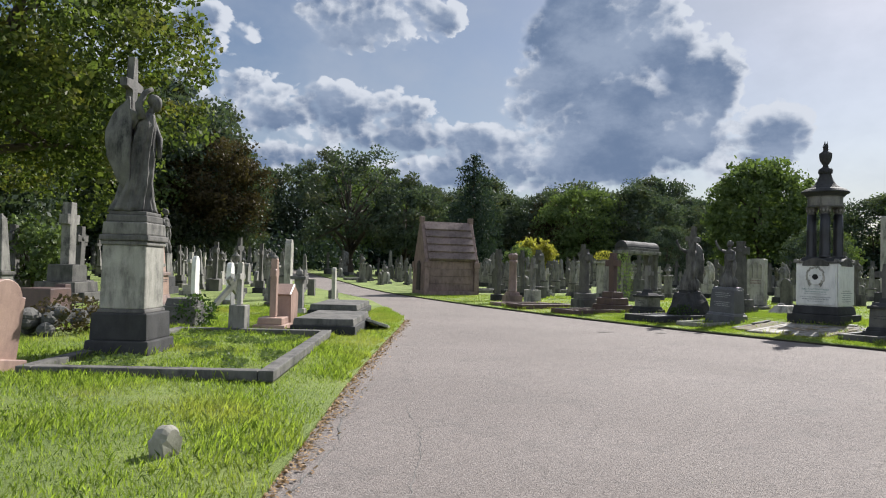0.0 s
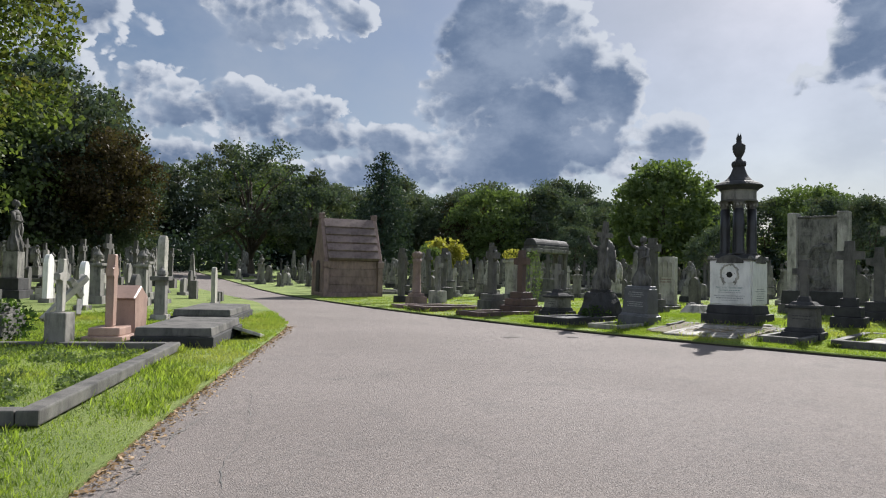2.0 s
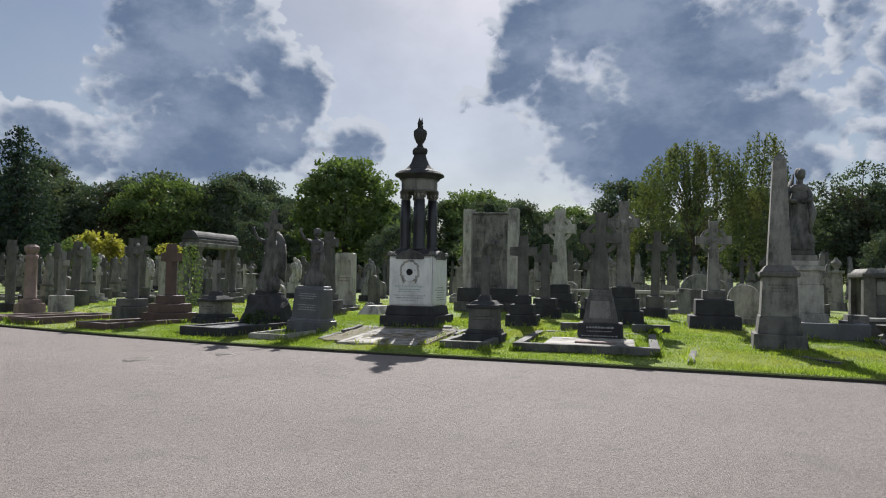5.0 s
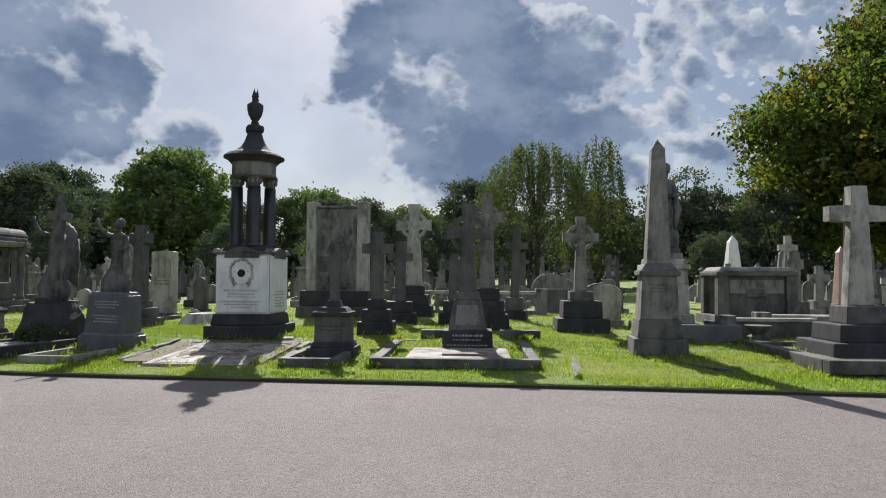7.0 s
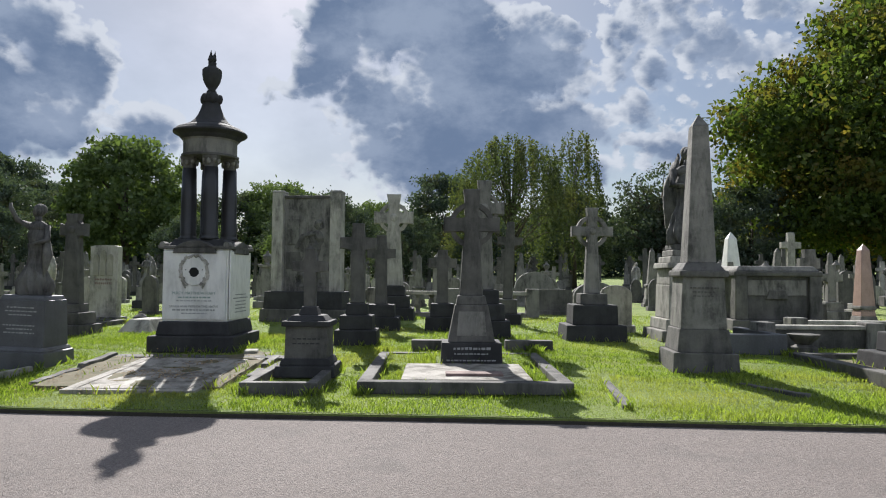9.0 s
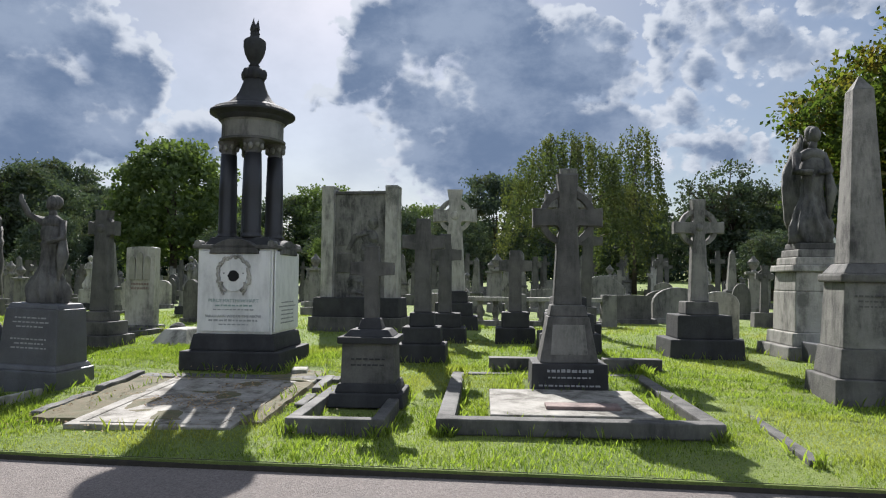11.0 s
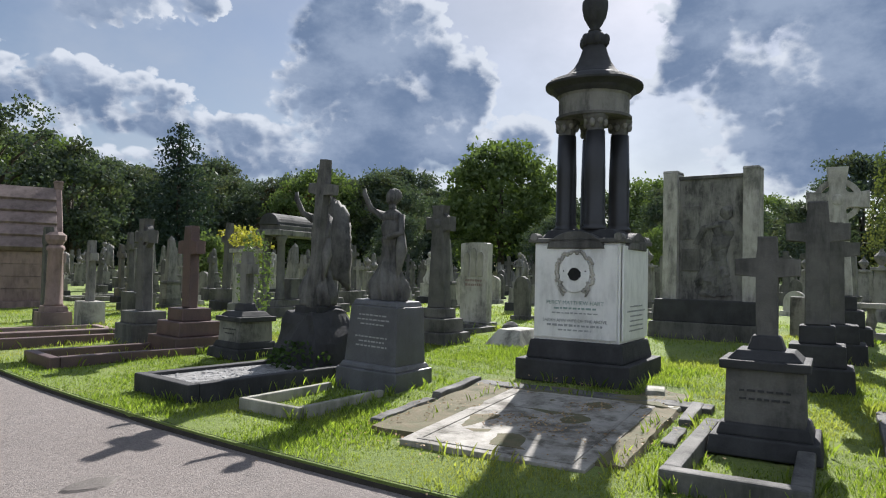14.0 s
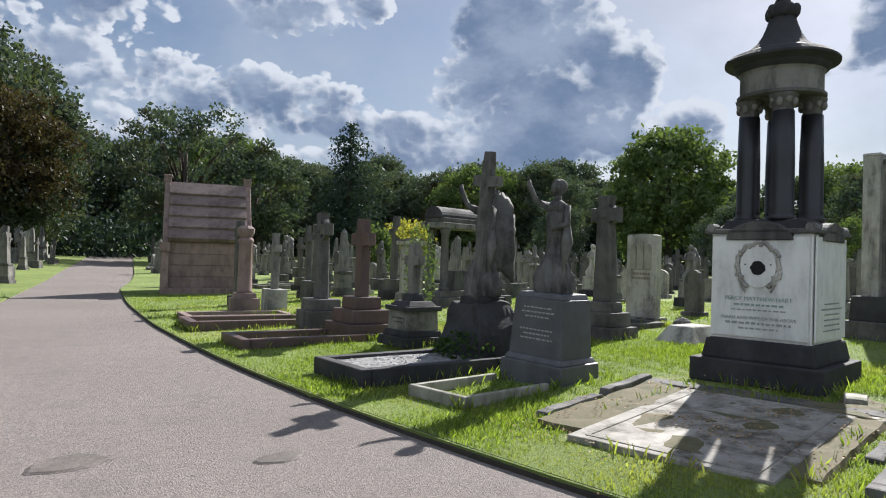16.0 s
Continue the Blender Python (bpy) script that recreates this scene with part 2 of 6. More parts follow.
M_GRAVEL = plain("grey_stone_chips", (0.34, 0.335, 0.325), (0.10, 0.098, 0.095), 14, 0.9, 0.8)
M_DRY = plain("dry_soil_and_clippings", (0.145, 0.11, 0.06), (0.075, 0.082, 0.032), 7)
M_BARK = plain("tree_bark", (0.10, 0.08, 0.06), (0.045, 0.037, 0.03), 6, 0.95, 0.9)
M_DOOR = plain("dark_timber", (0.035, 0.03, 0.027), (0.06, 0.05, 0.045), 8)
M_TOWN = plain("far_render_wall", (0.55, 0.52, 0.47), (0.42, 0.40, 0.37), 0.5)


def leafage(name, deep, bright, tips=None, tip_amount=0.0, through=0.42):
    """Leaves: each one its own tone, light shining through."""
    n = Nodes(name)
    geo = n.add("ShaderNodeNewGeometry")
    isl = geo.outputs["Random Per Island"]
    col = n.mix(isl, deep, bright)
    if tips:
        col = n.mix(n.step(n.noise(0.35, 3), 0.5, 0.68, 0.0, tip_amount), col, tips)
    d = n.add("ShaderNodeBsdfDiffuse")
    tr = n.add("ShaderNodeBsdfTranslucent")
    gl = n.add("ShaderNodeBsdfGlossy")
    gl.inputs["Roughness"].default_value = 0.45
    n.put(col, d.inputs[0])
    n.put(n.mix(1.0, col, (1.5, 1.65, 0.7), "MULTIPLY"), tr.inputs[0])
    m1, m2 = n.add("ShaderNodeMixShader"), n.add("ShaderNodeMixShader")
    m1.inputs[0].default_value, m2.inputs[0].default_value = through, 0.015
    n.put(d.outputs[0], m1.inputs[1])
    n.put(tr.outputs[0], m1.inputs[2])
    n.put(m1.outputs[0], m2.inputs[1])
    n.put(gl.outputs[0], m2.inputs[2])
    n.put(m2.outputs[0], n.t.nodes["Material Output"].inputs[0])
    return n.mat


L_WOOD = leafage("woodland_leaves", (0.05, 0.07, 0.058), (0.09, 0.117, 0.086), (0.118, 0.108, 0.07), 0.5, 0.22)
L_GREEN = leafage("green_leaves", (0.074, 0.106, 0.048), (0.128, 0.168, 0.066), None, 0, 0.3)
L_CHEST = leafage("chestnut_leaves", (0.035, 0.058, 0.018), (0.115, 0.155, 0.04), (0.28, 0.17, 0.045), 0.6, 0.38)
L_CHEST_DARK = leafage("dark_chestnut_leaves", (0.045, 0.068, 0.03), (0.14, 0.17, 0.055), (0.22, 0.17, 0.05), 0.45, 0.36)
L_WILLOW = leafage("willow_leaves", (0.055, 0.075, 0.036), (0.105, 0.125, 0.055), (0.145, 0.13, 0.055), 0.5, 0.32)
L_YELLOW = leafage("yellow_leaves", (0.19, 0.18, 0.045), (0.33, 0.30, 0.08))
L_FIR = leafage("fir_needles", (0.026, 0.042, 0.036), (0.046, 0.068, 0.054), None, 0, 0.15)
L_BROWN = leafage("brown_leaves", (0.045, 0.036, 0.022), (0.085, 0.066, 0.036), None, 0, 0.22)
L_DEAD = leafage("dead_leaves", (0.17, 0.105, 0.055), (0.42, 0.30, 0.18), None, 0, 0.1)
L_IVY = leafage("ivy_leaves", (0.02, 0.04, 0.012), (0.06, 0.10, 0.03))
L_GRASS = leafage("grass_blades", (0.072, 0.115, 0.02), (0.28, 0.345, 0.072), (0.36, 0.32, 0.12), 0.55, 0.5)

n = Nodes("turf")
tone = n.mix(n.step(n.noise(0.6, 5), 0.35, 0.65), (0.148, 0.205, 0.043), (0.24, 0.295, 0.07))
tone = n.mix(n.step(n.noise(28, 6, 0.75), 0.4, 0.7, 0.0, 0.7), tone, (0.07, 0.12, 0.018))
tone = n.mix(n.step(n.noise(1.3, 6, 0.7), 0.56, 0.75, 0.0, 0.6), tone, (0.26, 0.22, 0.085))
n.bump(n.noise(45, 6, 0.8), 0.9, 0.03)
M_TURF = n.done(tone, 0.95)

n = Nodes("worn_asphalt")
grit = n.noise(210, 3, 0.7)
tone = n.mix(n.step(n.noise(0.35, 6, 0.6), 0.32, 0.68), (0.250, 0.214, 0.193), (0.326, 0.283, 0.257))
tone = n.mix(n.step(grit, 0.35, 0.7, 0.0, 0.6), tone, (0.09, 0.082, 0.077))
tone = n.mix(n.step(n.noise(7, 6, 0.7), 0.48, 0.66, 0.0, 0.35), tone, (0.15, 0.128, 0.118))
tone = n.mix(n.step(n.noise(38, 5, 0.75), 0.45, 0.66, 0.0, 0.72), tone, (0.10, 0.088, 0.082))
vor = n.add("ShaderNodeTexVoronoi")
n.put(n.co, vor.inputs["Vector"])
vor.inputs["Scale"].default_value = 70
tone = n.mix(n.step(n.noise(95, 4, 0.8), 0.52, 0.64, 0.0, 0.55), tone, (0.085, 0.078, 0.073))
tone = n.mix(n.step(vor.outputs["Color"], 0.62, 0.9, 0.0, 0.25), tone, (0.36, 0.34, 0.32))
tone = n.mix(n.step(n.noise(1.4, 6, 0.7), 0.52, 0.70, 0.0, 0.5), tone, (0.13, 0.118, 0.11))
crack = n.add("ShaderNodeTexVoronoi")
crack.feature = "DISTANCE_TO_EDGE"
wob = n.add("ShaderNodeVectorMath")
wob.operation = "ADD"
n.put(n.co, wob.inputs[0])
nz = n.add("ShaderNodeTexNoise")
n.put(n.co, nz.inputs["Vector"])
nz.inputs["Scale"].default_value, nz.inputs["Detail"].default_value = 1.6, 6
n.put(nz.outputs["Color"], wob.inputs[1])
n.put(wob.outputs[0], crack.inputs["Vector"])
crack.inputs["Scale"].default_value = 0.24
line = n.math("MULTIPLY", n.step(crack.outputs["Distance"], 0.0, 0.005, 1.0, 0.0), n.step(n.noise(0.5, 3), 0.44, 0.54))
tone = n.mix(n.math("MULTIPLY", line, 0.22), tone, (0.07, 0.066, 0.06))
n.bump(n.math("SUBTRACT", n.math("ADD", grit, n.math("MULTIPLY", vor.outputs["Distance"], 0.8)), n.math("MULTIPLY", line, 0.4)), 0.6, 0.011)
n.bsdf.inputs["Specular IOR Level"].default_value = 0.25
M_ROAD = n.done(tone, 0.9)
M_PATCH = stone("newer_asphalt_patch", (0.215, 0.205, 0.195), (0.15, 0.143, 0.135), (0.07, 0.066, 0.06), 0.5, 0.85, 0.7)
M_DAMP = stone("dark_asphalt_patch", (0.17, 0.148, 0.134), (0.12, 0.105, 0.095), (0.06, 0.053, 0.048), 0.5, 0.9, 0.7)


# ---- shape helpers ----
def part(name, bm, material, parent, label="", smooth=False):
    """Links a bmesh as one mesh object under a thing or part."""
    me = bpy.data.meshes.new(name)
    bmesh.ops.recalc_face_normals(bm, faces=bm.faces)
    if smooth:
        for f in bm.faces:
            f.smooth = True
    bm.to_mesh(me)
    bm.free()
    me.materials.append(material)
    ob = new(name, me)
    ob.parent = parent
    if label:
        ob["label"] = label
    return ob


def thing(name, x, y, rz, label, category, group="", dz=0.0, kind=""):
    ob = new(name)
    ob.matrix_basis = pose(x, y, height(x, y) + dz, 0, 0, rz)
    return tagged(ob, label, category, group, kind)


def block(sx, sy, h, z=0.0, top=1.0, x=0.0, y=0.0, bevel=0.012, bm=None, top_y=None):
    """A block, or a tapered one, with softened edges."""
    own = bmesh.new()
    top_y = top if top_y is None else top_y
    v = [own.verts.new((x + sx * 0.5 * i * (1 if k == 0 else top), y + sy * 0.5 * j * (1 if k == 0 else top_y), z + h * k))
         for k in (0, 1) for i, j in ((-1, -1), (1, -1), (1, 1), (-1, 1))]
    for f in ((0, 3, 2, 1), (4, 5, 6, 7), (0, 1, 5, 4), (1, 2, 6, 5), (2, 3, 7, 6), (3, 0, 4, 7)):
        own.faces.new([v[i] for i in f])
    if bevel:
        bmesh.ops.bevel(own, geom=own.edges[:], offset=min(bevel, 0.3 * min(sx, sy, h)), segments=2, profile=0.6, affect="EDGES")
    return own if bm is None else join(bm, own)


def join(bm, other):
    me = bpy.data.meshes.new("join")
    other.to_mesh(me)
    other.free()
    bm.from_mesh(me)
    bpy.data.meshes.remove(me)
    return bm


def lathe(profile, seg=24, x=0.0, y=0.0, square=0.0):
    """Turns a list of (radius, z) about the upright axis."""
    bm = bmesh.new()
    rings = []
    for r, z in profile:
        ring = []
        for i in range(seg):
            a = 2 * math.pi * i / seg
            k = 1.0
            if square:
                k = 1 + square * (1 / max(abs(math.cos(a)), abs(math.sin(a))) - 1)
            ring.append(bm.verts.new((x + r * k * math.cos(a), y + r * k * math.sin(a), z)))
        rings.append(ring)
    for a, b in zip(rings, rings[1:]):
        for i in range(seg):
            bm.faces.new((a[i], a[(i + 1) % seg], b[(i + 1) % seg], b[i]))
    bm.faces.new(rings[0][::-1])
    bm.faces.new(rings[-1])
    return bm


def prism(outline, depth, y=0.0, bevel=0.01, z=0.0):
    """An outline (x, z) drawn upright and given a thickness along y."""
    bm = bmesh.new()
    a = [bm.verts.new((px, y - depth / 2, pz + z)) for px, pz in outline]
    b = [bm.verts.new((px, y + depth / 2, pz + z)) for px, pz in outline]
    bm.faces.new(a)
    bm.faces.new(b[::-1])
    k = len(a)
    for i in range(k):
        bm.faces.new((a[i], b[i], b[(i + 1) % k], a[(i + 1) % k]))
    if bevel:
        es = [e for e in bm.edges if abs(e.verts[0].co.y - e.verts[1].co.y) < 1e-6]
        bmesh.ops.bevel(bm, geom=es, offset=bevel, segments=1, affect="EDGES")
    return bm


def tube(points, radii, seg=7, bm=None):
    bm = bm or bmesh.new()
    rings = []
    for i, p in enumerate(points):
        p = Vector(p)
        d = (Vector(points[min(i + 1, len(points) - 1)]) - Vector(points[max(i - 1, 0)])).normalized()
        u = d.orthogonal().normalized()
        w = d.cross(u)
        rings.append([bm.verts.new(p + radii[i] * (math.cos(2 * math.pi * k / seg) * u + math.sin(2 * math.pi * k / seg) * w)) for k in range(seg)])
    for a, b in zip(rings, rings[1:]):
        s = min(range(seg), key=lambda q: (a[0].co - b[q].co).length)
        for k in range(seg):
            bm.faces.new((a[k], a[(k + 1) % seg], b[(k + 1 + s) % seg], b[(k + s) % seg]))
    bm.faces.new(rings[0][::-1])
    bm.faces.new(rings[-1])
    return bm


def ball(c, r, bm=None, seg=12):
    """An egg-shaped lump; r gives its three half sizes."""
    bm = bm or bmesh.new()
    bmesh.ops.create_uvsphere(bm, u_segments=seg, v_segments=max(6, seg // 2 + 1), radius=1,
                              matrix=Matrix.LocRotScale(Vector(c), None, Vector(r)))
    return bm


def roughen(bm, amount, scale, cuts=0, seed=0.0):
    if cuts:
        bmesh.ops.subdivide_edges(bm, edges=bm.edges[:], cuts=cuts, use_grid_fill=True)
    for v in bm.verts:
        q = v.co * scale + Vector((seed, seed * 1.7, seed * 0.3))
        v.co += Vector((noise.noise(q), noise.noise(q + Vector((9, 3, 1))), noise.noise(q + Vector((4, 8, 2))))) * amount
    return bm


def quads(name, verts, material, parent=None):
    """Loose four-sided pieces from an array of corners (n, 4, 3)."""
    k = len(verts)
    me = bpy.data.meshes.new(name)
    me.vertices.add(4 * k)
    me.vertices.foreach_set("co", np.ascontiguousarray(verts, dtype=np.float32).ravel())
    me.loops.add(4 * k)
    me.loops.foreach_set("vertex_index", np.arange(4 * k, dtype=np.int32))
    me.polygons.add(k)
    me.polygons.foreach_set("loop_start", np.arange(0, 4 * k, 4, dtype=np.int32))
    me.update(calc_edges=True)
    me.materials.append(material)
    ob = new(name, me)
    ob.parent = parent
    return ob


# ---- the lie of the land ----
LEFT_Y, LEFT_X = (-60, -8, 2.4, 5.5, 8.9, 12.5, 14.3, 16.9, 23.9, 44, 120), (-33, -5.0, 0.58, 2.2, 4.1, 6.15, 7.1, 7.95, 10.0, 13.0, 26)
RIGHT_Y, RIGHT_X = (-60, -4, -0.7, 1.5, 4.2, 8.3, 11, 14, 18.4, 24, 31, 38, 44, 120), (19, 14.5, 14.0, 13.72, 13.35, 12.68, 12.42, 12.33, 12.45, 12.95, 13.9, 15.5, 16.7, 30)


def edge_left(y):
    return sum(float(np.interp(y + d, LEFT_Y, LEFT_X)) for d in (-0.8, -0.4, 0, 0.4, 0.8)) / 5


def edge_right(y):
    return sum(float(np.interp(y + d, RIGHT_Y, RIGHT_X)) for d in (-1.2, -0.6, 0, 0.6, 1.2)) / 5


def ease(v):
    v = min(1.0, max(0.0, v))
    return v * v * (3 - 2 * v)


def rise(x, y):
    return 0.02 * min(170.0, max(0.0, math.hypot(x - 8, y - 5) - 35))


def height(x, y):
    xl, xr = edge_left(y), edge_right(y)
    if x >= xr:
        d = x - xr
        z = 0.055 + 0.20 * ease((d - 0.5) / 5.5) * min(1.0, max(0.05, (27 - y) / 9))
    elif x <= xl:
        d = xl - x
        z = 0.035 + 0.09 * ease(d / 3.5)
    else:
        return rise(x, y)
    return z + rise(x, y) + min(1.0, d) * 0.035 * noise.noise((x * 0.7, y * 0.7, 0.0))


ROWS_Y = [-1200, -500, -200, -90, -50, -30, -20] + [-14 + 0.6 * i for i in range(96)] + [46, 50, 56, 64, 74, 88, 105, 130, 170, 240, 400, 800, 1800]
OUT = [0, 0.12, 0.35, 0.7, 1.1, 1.6, 2.1, 2.6, 3.1, 3.7, 4.4, 5.2, 6.0, 7, 8, 9.2, 10.6, 12.5, 15, 18, 22, 27, 34, 44, 58, 80, 120, 200, 400, 900, 1800]
bm = bmesh.new()
grid = []
for y in ROWS_Y:
    xl, xr = edge_left(y), edge_right(y)
    row = [(xl - d, y, height(xl - d - 1e-4, y)) for d in OUT[::-1]]
    row += [(xl + (xr - xl) * f, y, -0.06 + rise(xl, y)) for f in (0, 0.25, 0.5, 0.75, 1)]
    row += [(xr + d, y, height(xr + d + 1e-4, y)) for d in OUT]
    grid.append([bm.verts.new(c) for c in row])
for a, b in zip(grid, grid[1:]):
    for i in range(len(a) - 1):
        bm.faces.new((a[i], a[i + 1], b[i + 1], b[i]))
ground = tagged(part("ground", bm, M_TURF, None), "mown cemetery grass with worn dry patches", "grass", "", "structure")

bm = bmesh.new()
grid = []
for y in [v for v in ROWS_Y if -60 < v < 125]:
    xl, xr = edge_left(y), edge_right(y)
    grid.append([])
    for i in range(25):
        x = xl + (xr - xl) * i / 24
        swell = 0.035 * math.exp(-((x - 6.6) ** 2 + (y - 1.3) ** 2 * 0.6) / 0.9)
        z = 0.012 * noise.noise((x * 0.5, y * 0.5, 3)) * (1 if 0 < i < 24 else 0) + swell + rise(x, y)
        grid[-1].append(bm.verts.new((x, y, z)))
for a, b in zip(grid, grid[1:]):
    for i in range(24):
        bm.faces.new((a[i], a[i + 1], b[i + 1], b[i]))
road = tagged(part("road", bm, M_ROAD, None, smooth=True), "pale worn asphalt cemetery drive with fine cracks", "road", "", "structure")

# dark edging along the verge
bm = bmesh.new()
prev = None
for k in range(0, 150):
    y = -10 + 0.4 * k
    x = edge_right(y)
    w = 0.02 * noise.noise((y * 3.1, 0, 0))
    ring = [bm.verts.new(c) for c in ((x - 0.012 + w, y, 0.0 + rise(x, y)), (x - 0.006 + w, y, 0.03 + rise(x, y)), (x + 0.03, y, 0.058 + rise(x, y)), (x + 0.04, y, -0.02 + rise(x, y)))]
    if prev:
        for i in range(3):
            bm.faces.new((prev[i], prev[i + 1], ring[i + 1], ring[i]))
    prev = ring
tagged(part("verge_edging", bm, M_EDGING, None), "dark soil-stained edging of the grass verge", "edging", "", "structure")


def road_patch(name, x, y, rx, ry, rz, material, label, seed):
    bm = bmesh.new()
    pts = []
    for i in range(26):
        a = 2 * math.pi * i / 26
        k = 1 + 0.3 * noise.noise((math.cos(a) * 1.6 + seed, math.sin(a) * 1.6, seed))
        px, py = rx * k * math.cos(a), ry * k * math.sin(a)
        c, s = math.cos(radians(rz)), math.sin(radians(rz))
        pts.append((x + c * px - s * py, y + s * px + c * py))
    lo = [bm.verts.new((px, py, 0.0)) for px, py in pts]
    hi = [bm.verts.new((x + (px - x) * 0.86, y + (py - y) * 0.86, 0.011)) for px, py in pts]
    bm.faces.new(hi)
    for i in range(26):
        bm.faces.new((lo[i], lo[(i + 1) % 26], hi[(i + 1) % 26], hi[i]))
    tagged(part(name, bm, material, None), label, "road patch", "", "structure")


road_patch("road_patch_1", 10.22, 10.03, 0.27, 0.17, 20, M_DAMP, "dark sunken patch in the asphalt", 1)
road_patch("road_patch_2", 11.45, 9.48, 0.2, 0.10, 10, M_DAMP, "dark sunken patch in the asphalt", 5)


def road_crack(points, width, label, seed):
    """A ragged dark crack or seam, following the drive's surface."""
    pts = []
    for (xa, ya), (xb, yb) in zip(points, points[1:]):
        m = max(2, int(math.hypot(xb - xa, yb - ya) / 0.07))
        pts += [(xa + (xb - xa) * i / m, ya + (yb - ya) * i / m) for i in range(m)]
    bm, prev = bmesh.new(), None
    for i, (x, y) in enumerate(pts):
        j = min(i, len(pts) - 2)
        d = Vector((pts[j + 1][0] - pts[j][0], pts[j + 1][1] - pts[j][1])).normalized()
        side = Vector((-d.y, d.x))
        p = Vector((x, y)) + side * (0.10 * noise.noise((x * 1.3 + seed, y * 1.3, 1)) + 0.045 * noise.noise((x * 6 + seed, y * 6, 4)))
        w = width * max(0.12, 0.6 + 1.1 * noise.noise((x * 2.5, y * 2.5 + seed, 7)))
        z = 0.012 * noise.noise((x * 0.5, y * 0.5, 3)) + 0.035 * math.exp(-((x - 6.6) ** 2 + (y - 1.3) ** 2 * 0.6) / 0.9) + 0.005
        now = [bm.verts.new((*(p + side * w), z)), bm.verts.new((*p, z + 0.0005)), bm.verts.new((*(p - side * w), z))]
        if prev:
            bm.faces.new((prev[0], prev[1], now[1], now[0]))
            bm.faces.new((prev[1], prev[2], now[2], now[1]))
        prev = now
    tagged(part("road_crack", bm, M_PATCH, None), label, "road crack", "", "structure")


road_crack([(3.32, 6.51), (2.77, 4.86), (2.34, 4.18), (1.74, 2.66), (1.28, 1.83), (0.6, 0.6)], 0.0042, "fine crack along the drive", 1)
road_crack([(2.6, 5.6), (1.58, 3.92), (1.12, 2.92), (0.68, 2.21), (0.1, 1.2)], 0.0084, "crumbling crack beside the verge", 2)
road_crack([(9.0, 13.5), (8.72, 11.81), (8.31, 7.82), (8.12, 6.36), (7.96, 4.74), (7.85, 2.88), (7.76, 2.16), (7.62, 1.0), (7.4, -1.5)], 0.0022, "long seam between strips of asphalt", 3)

BLOCKED = []  # plots and bases on which no grass grows: x, y, half x, half y, turn


def bare(x, y, hx, hy, rz):
    BLOCKED.append((x, y, hx, hy, radians(rz)))


# ---- graves ----
def cross_outline(total, shaft, span, arm_z, arm_h, foot=None):
    f = foot or shaft
    s, a, q = shaft / 2, span / 2, arm_h / 2
    return [(-f / 2, 0), (f / 2, 0), (s, arm_z - q), (a, arm_z - q), (a, arm_z + q), (s, arm_z + q), (s, total), (-s, total), (-s, arm_z + q), (-a, arm_z + q), (-a, arm_z - q), (-s, arm_z - q)]


def celtic_outline(total, shaft, span, arm_z, foot):
    s, a, f = shaft / 2, span / 2, foot / 2
    c = s * 0.66
    k = a * 0.55
    right = [(f, 0), (s, arm_z - k), (c, arm_z - c * 1.7), (c * 1.25, arm_z - c * 1.25), (c * 1.7, arm_z - c), (a, arm_z - s * 0.95), (a, arm_z + s * 0.95), (c * 1.7, arm_z + c), (c * 1.25, arm_z + c * 1.25), (c, arm_z + c * 1.7), (s * 1.05, total), ]
    return right + [(-x, z) for x, z in right[::-1]]


def ring_bm(z, r_out, r_in, depth, seg=40):
    bm = bmesh.new()
    v = []
    for i in range(seg):
        c, s = math.cos(2 * math.pi * i / seg), math.sin(2 * math.pi * i / seg)
        v.append([bm.verts.new((r * c, y, z + r * s)) for r, y in ((r_out, -depth / 2), (r_out, depth / 2), (r_in, depth / 2), (r_in, -depth / 2))])
    for i in range(seg):
        a, b = v[i], v[(i + 1) % seg]
        for k in range(4):
            bm.faces.new((a[k], a[(k + 1) % 4], b[(k + 1) % 4], b[k]))
    return bm


def bars(parent, w, z_top, rows, y, material, seed, line=0.022, gap=0.045, tilt=0.0):
    """Lines of worn lettering too small to read, as short raised bars."""
    rnd = random.Random(seed)
    bm = bmesh.new()
    for r in range(rows):
        span = w * rnd.uniform(0.6, 1.0)
        x = -span / 2
        z = z_top - r * gap
        while x < span / 2:
            k = min(rnd.uniform(0.02, 0.06), span / 2 - x + 0.01)
            block(k, 0.004, line * rnd.uniform(0.8, 1), z, 1, x + k / 2, y + tilt * (z - z_top), 0, bm)
            x += k + 0.016
    return tagged(part("inscription", bm, material, parent, "worn unreadable lettering"), kind="stuff")


def steps(ob, sizes, z=0.0, top=0.97):
    """Stacked base blocks: (width, depth, height, material)."""
    for w, d, h, m in sizes:
        part("step", block(w, d, h, z, top, bevel=0.02), m, ob)
        z += h
    return z


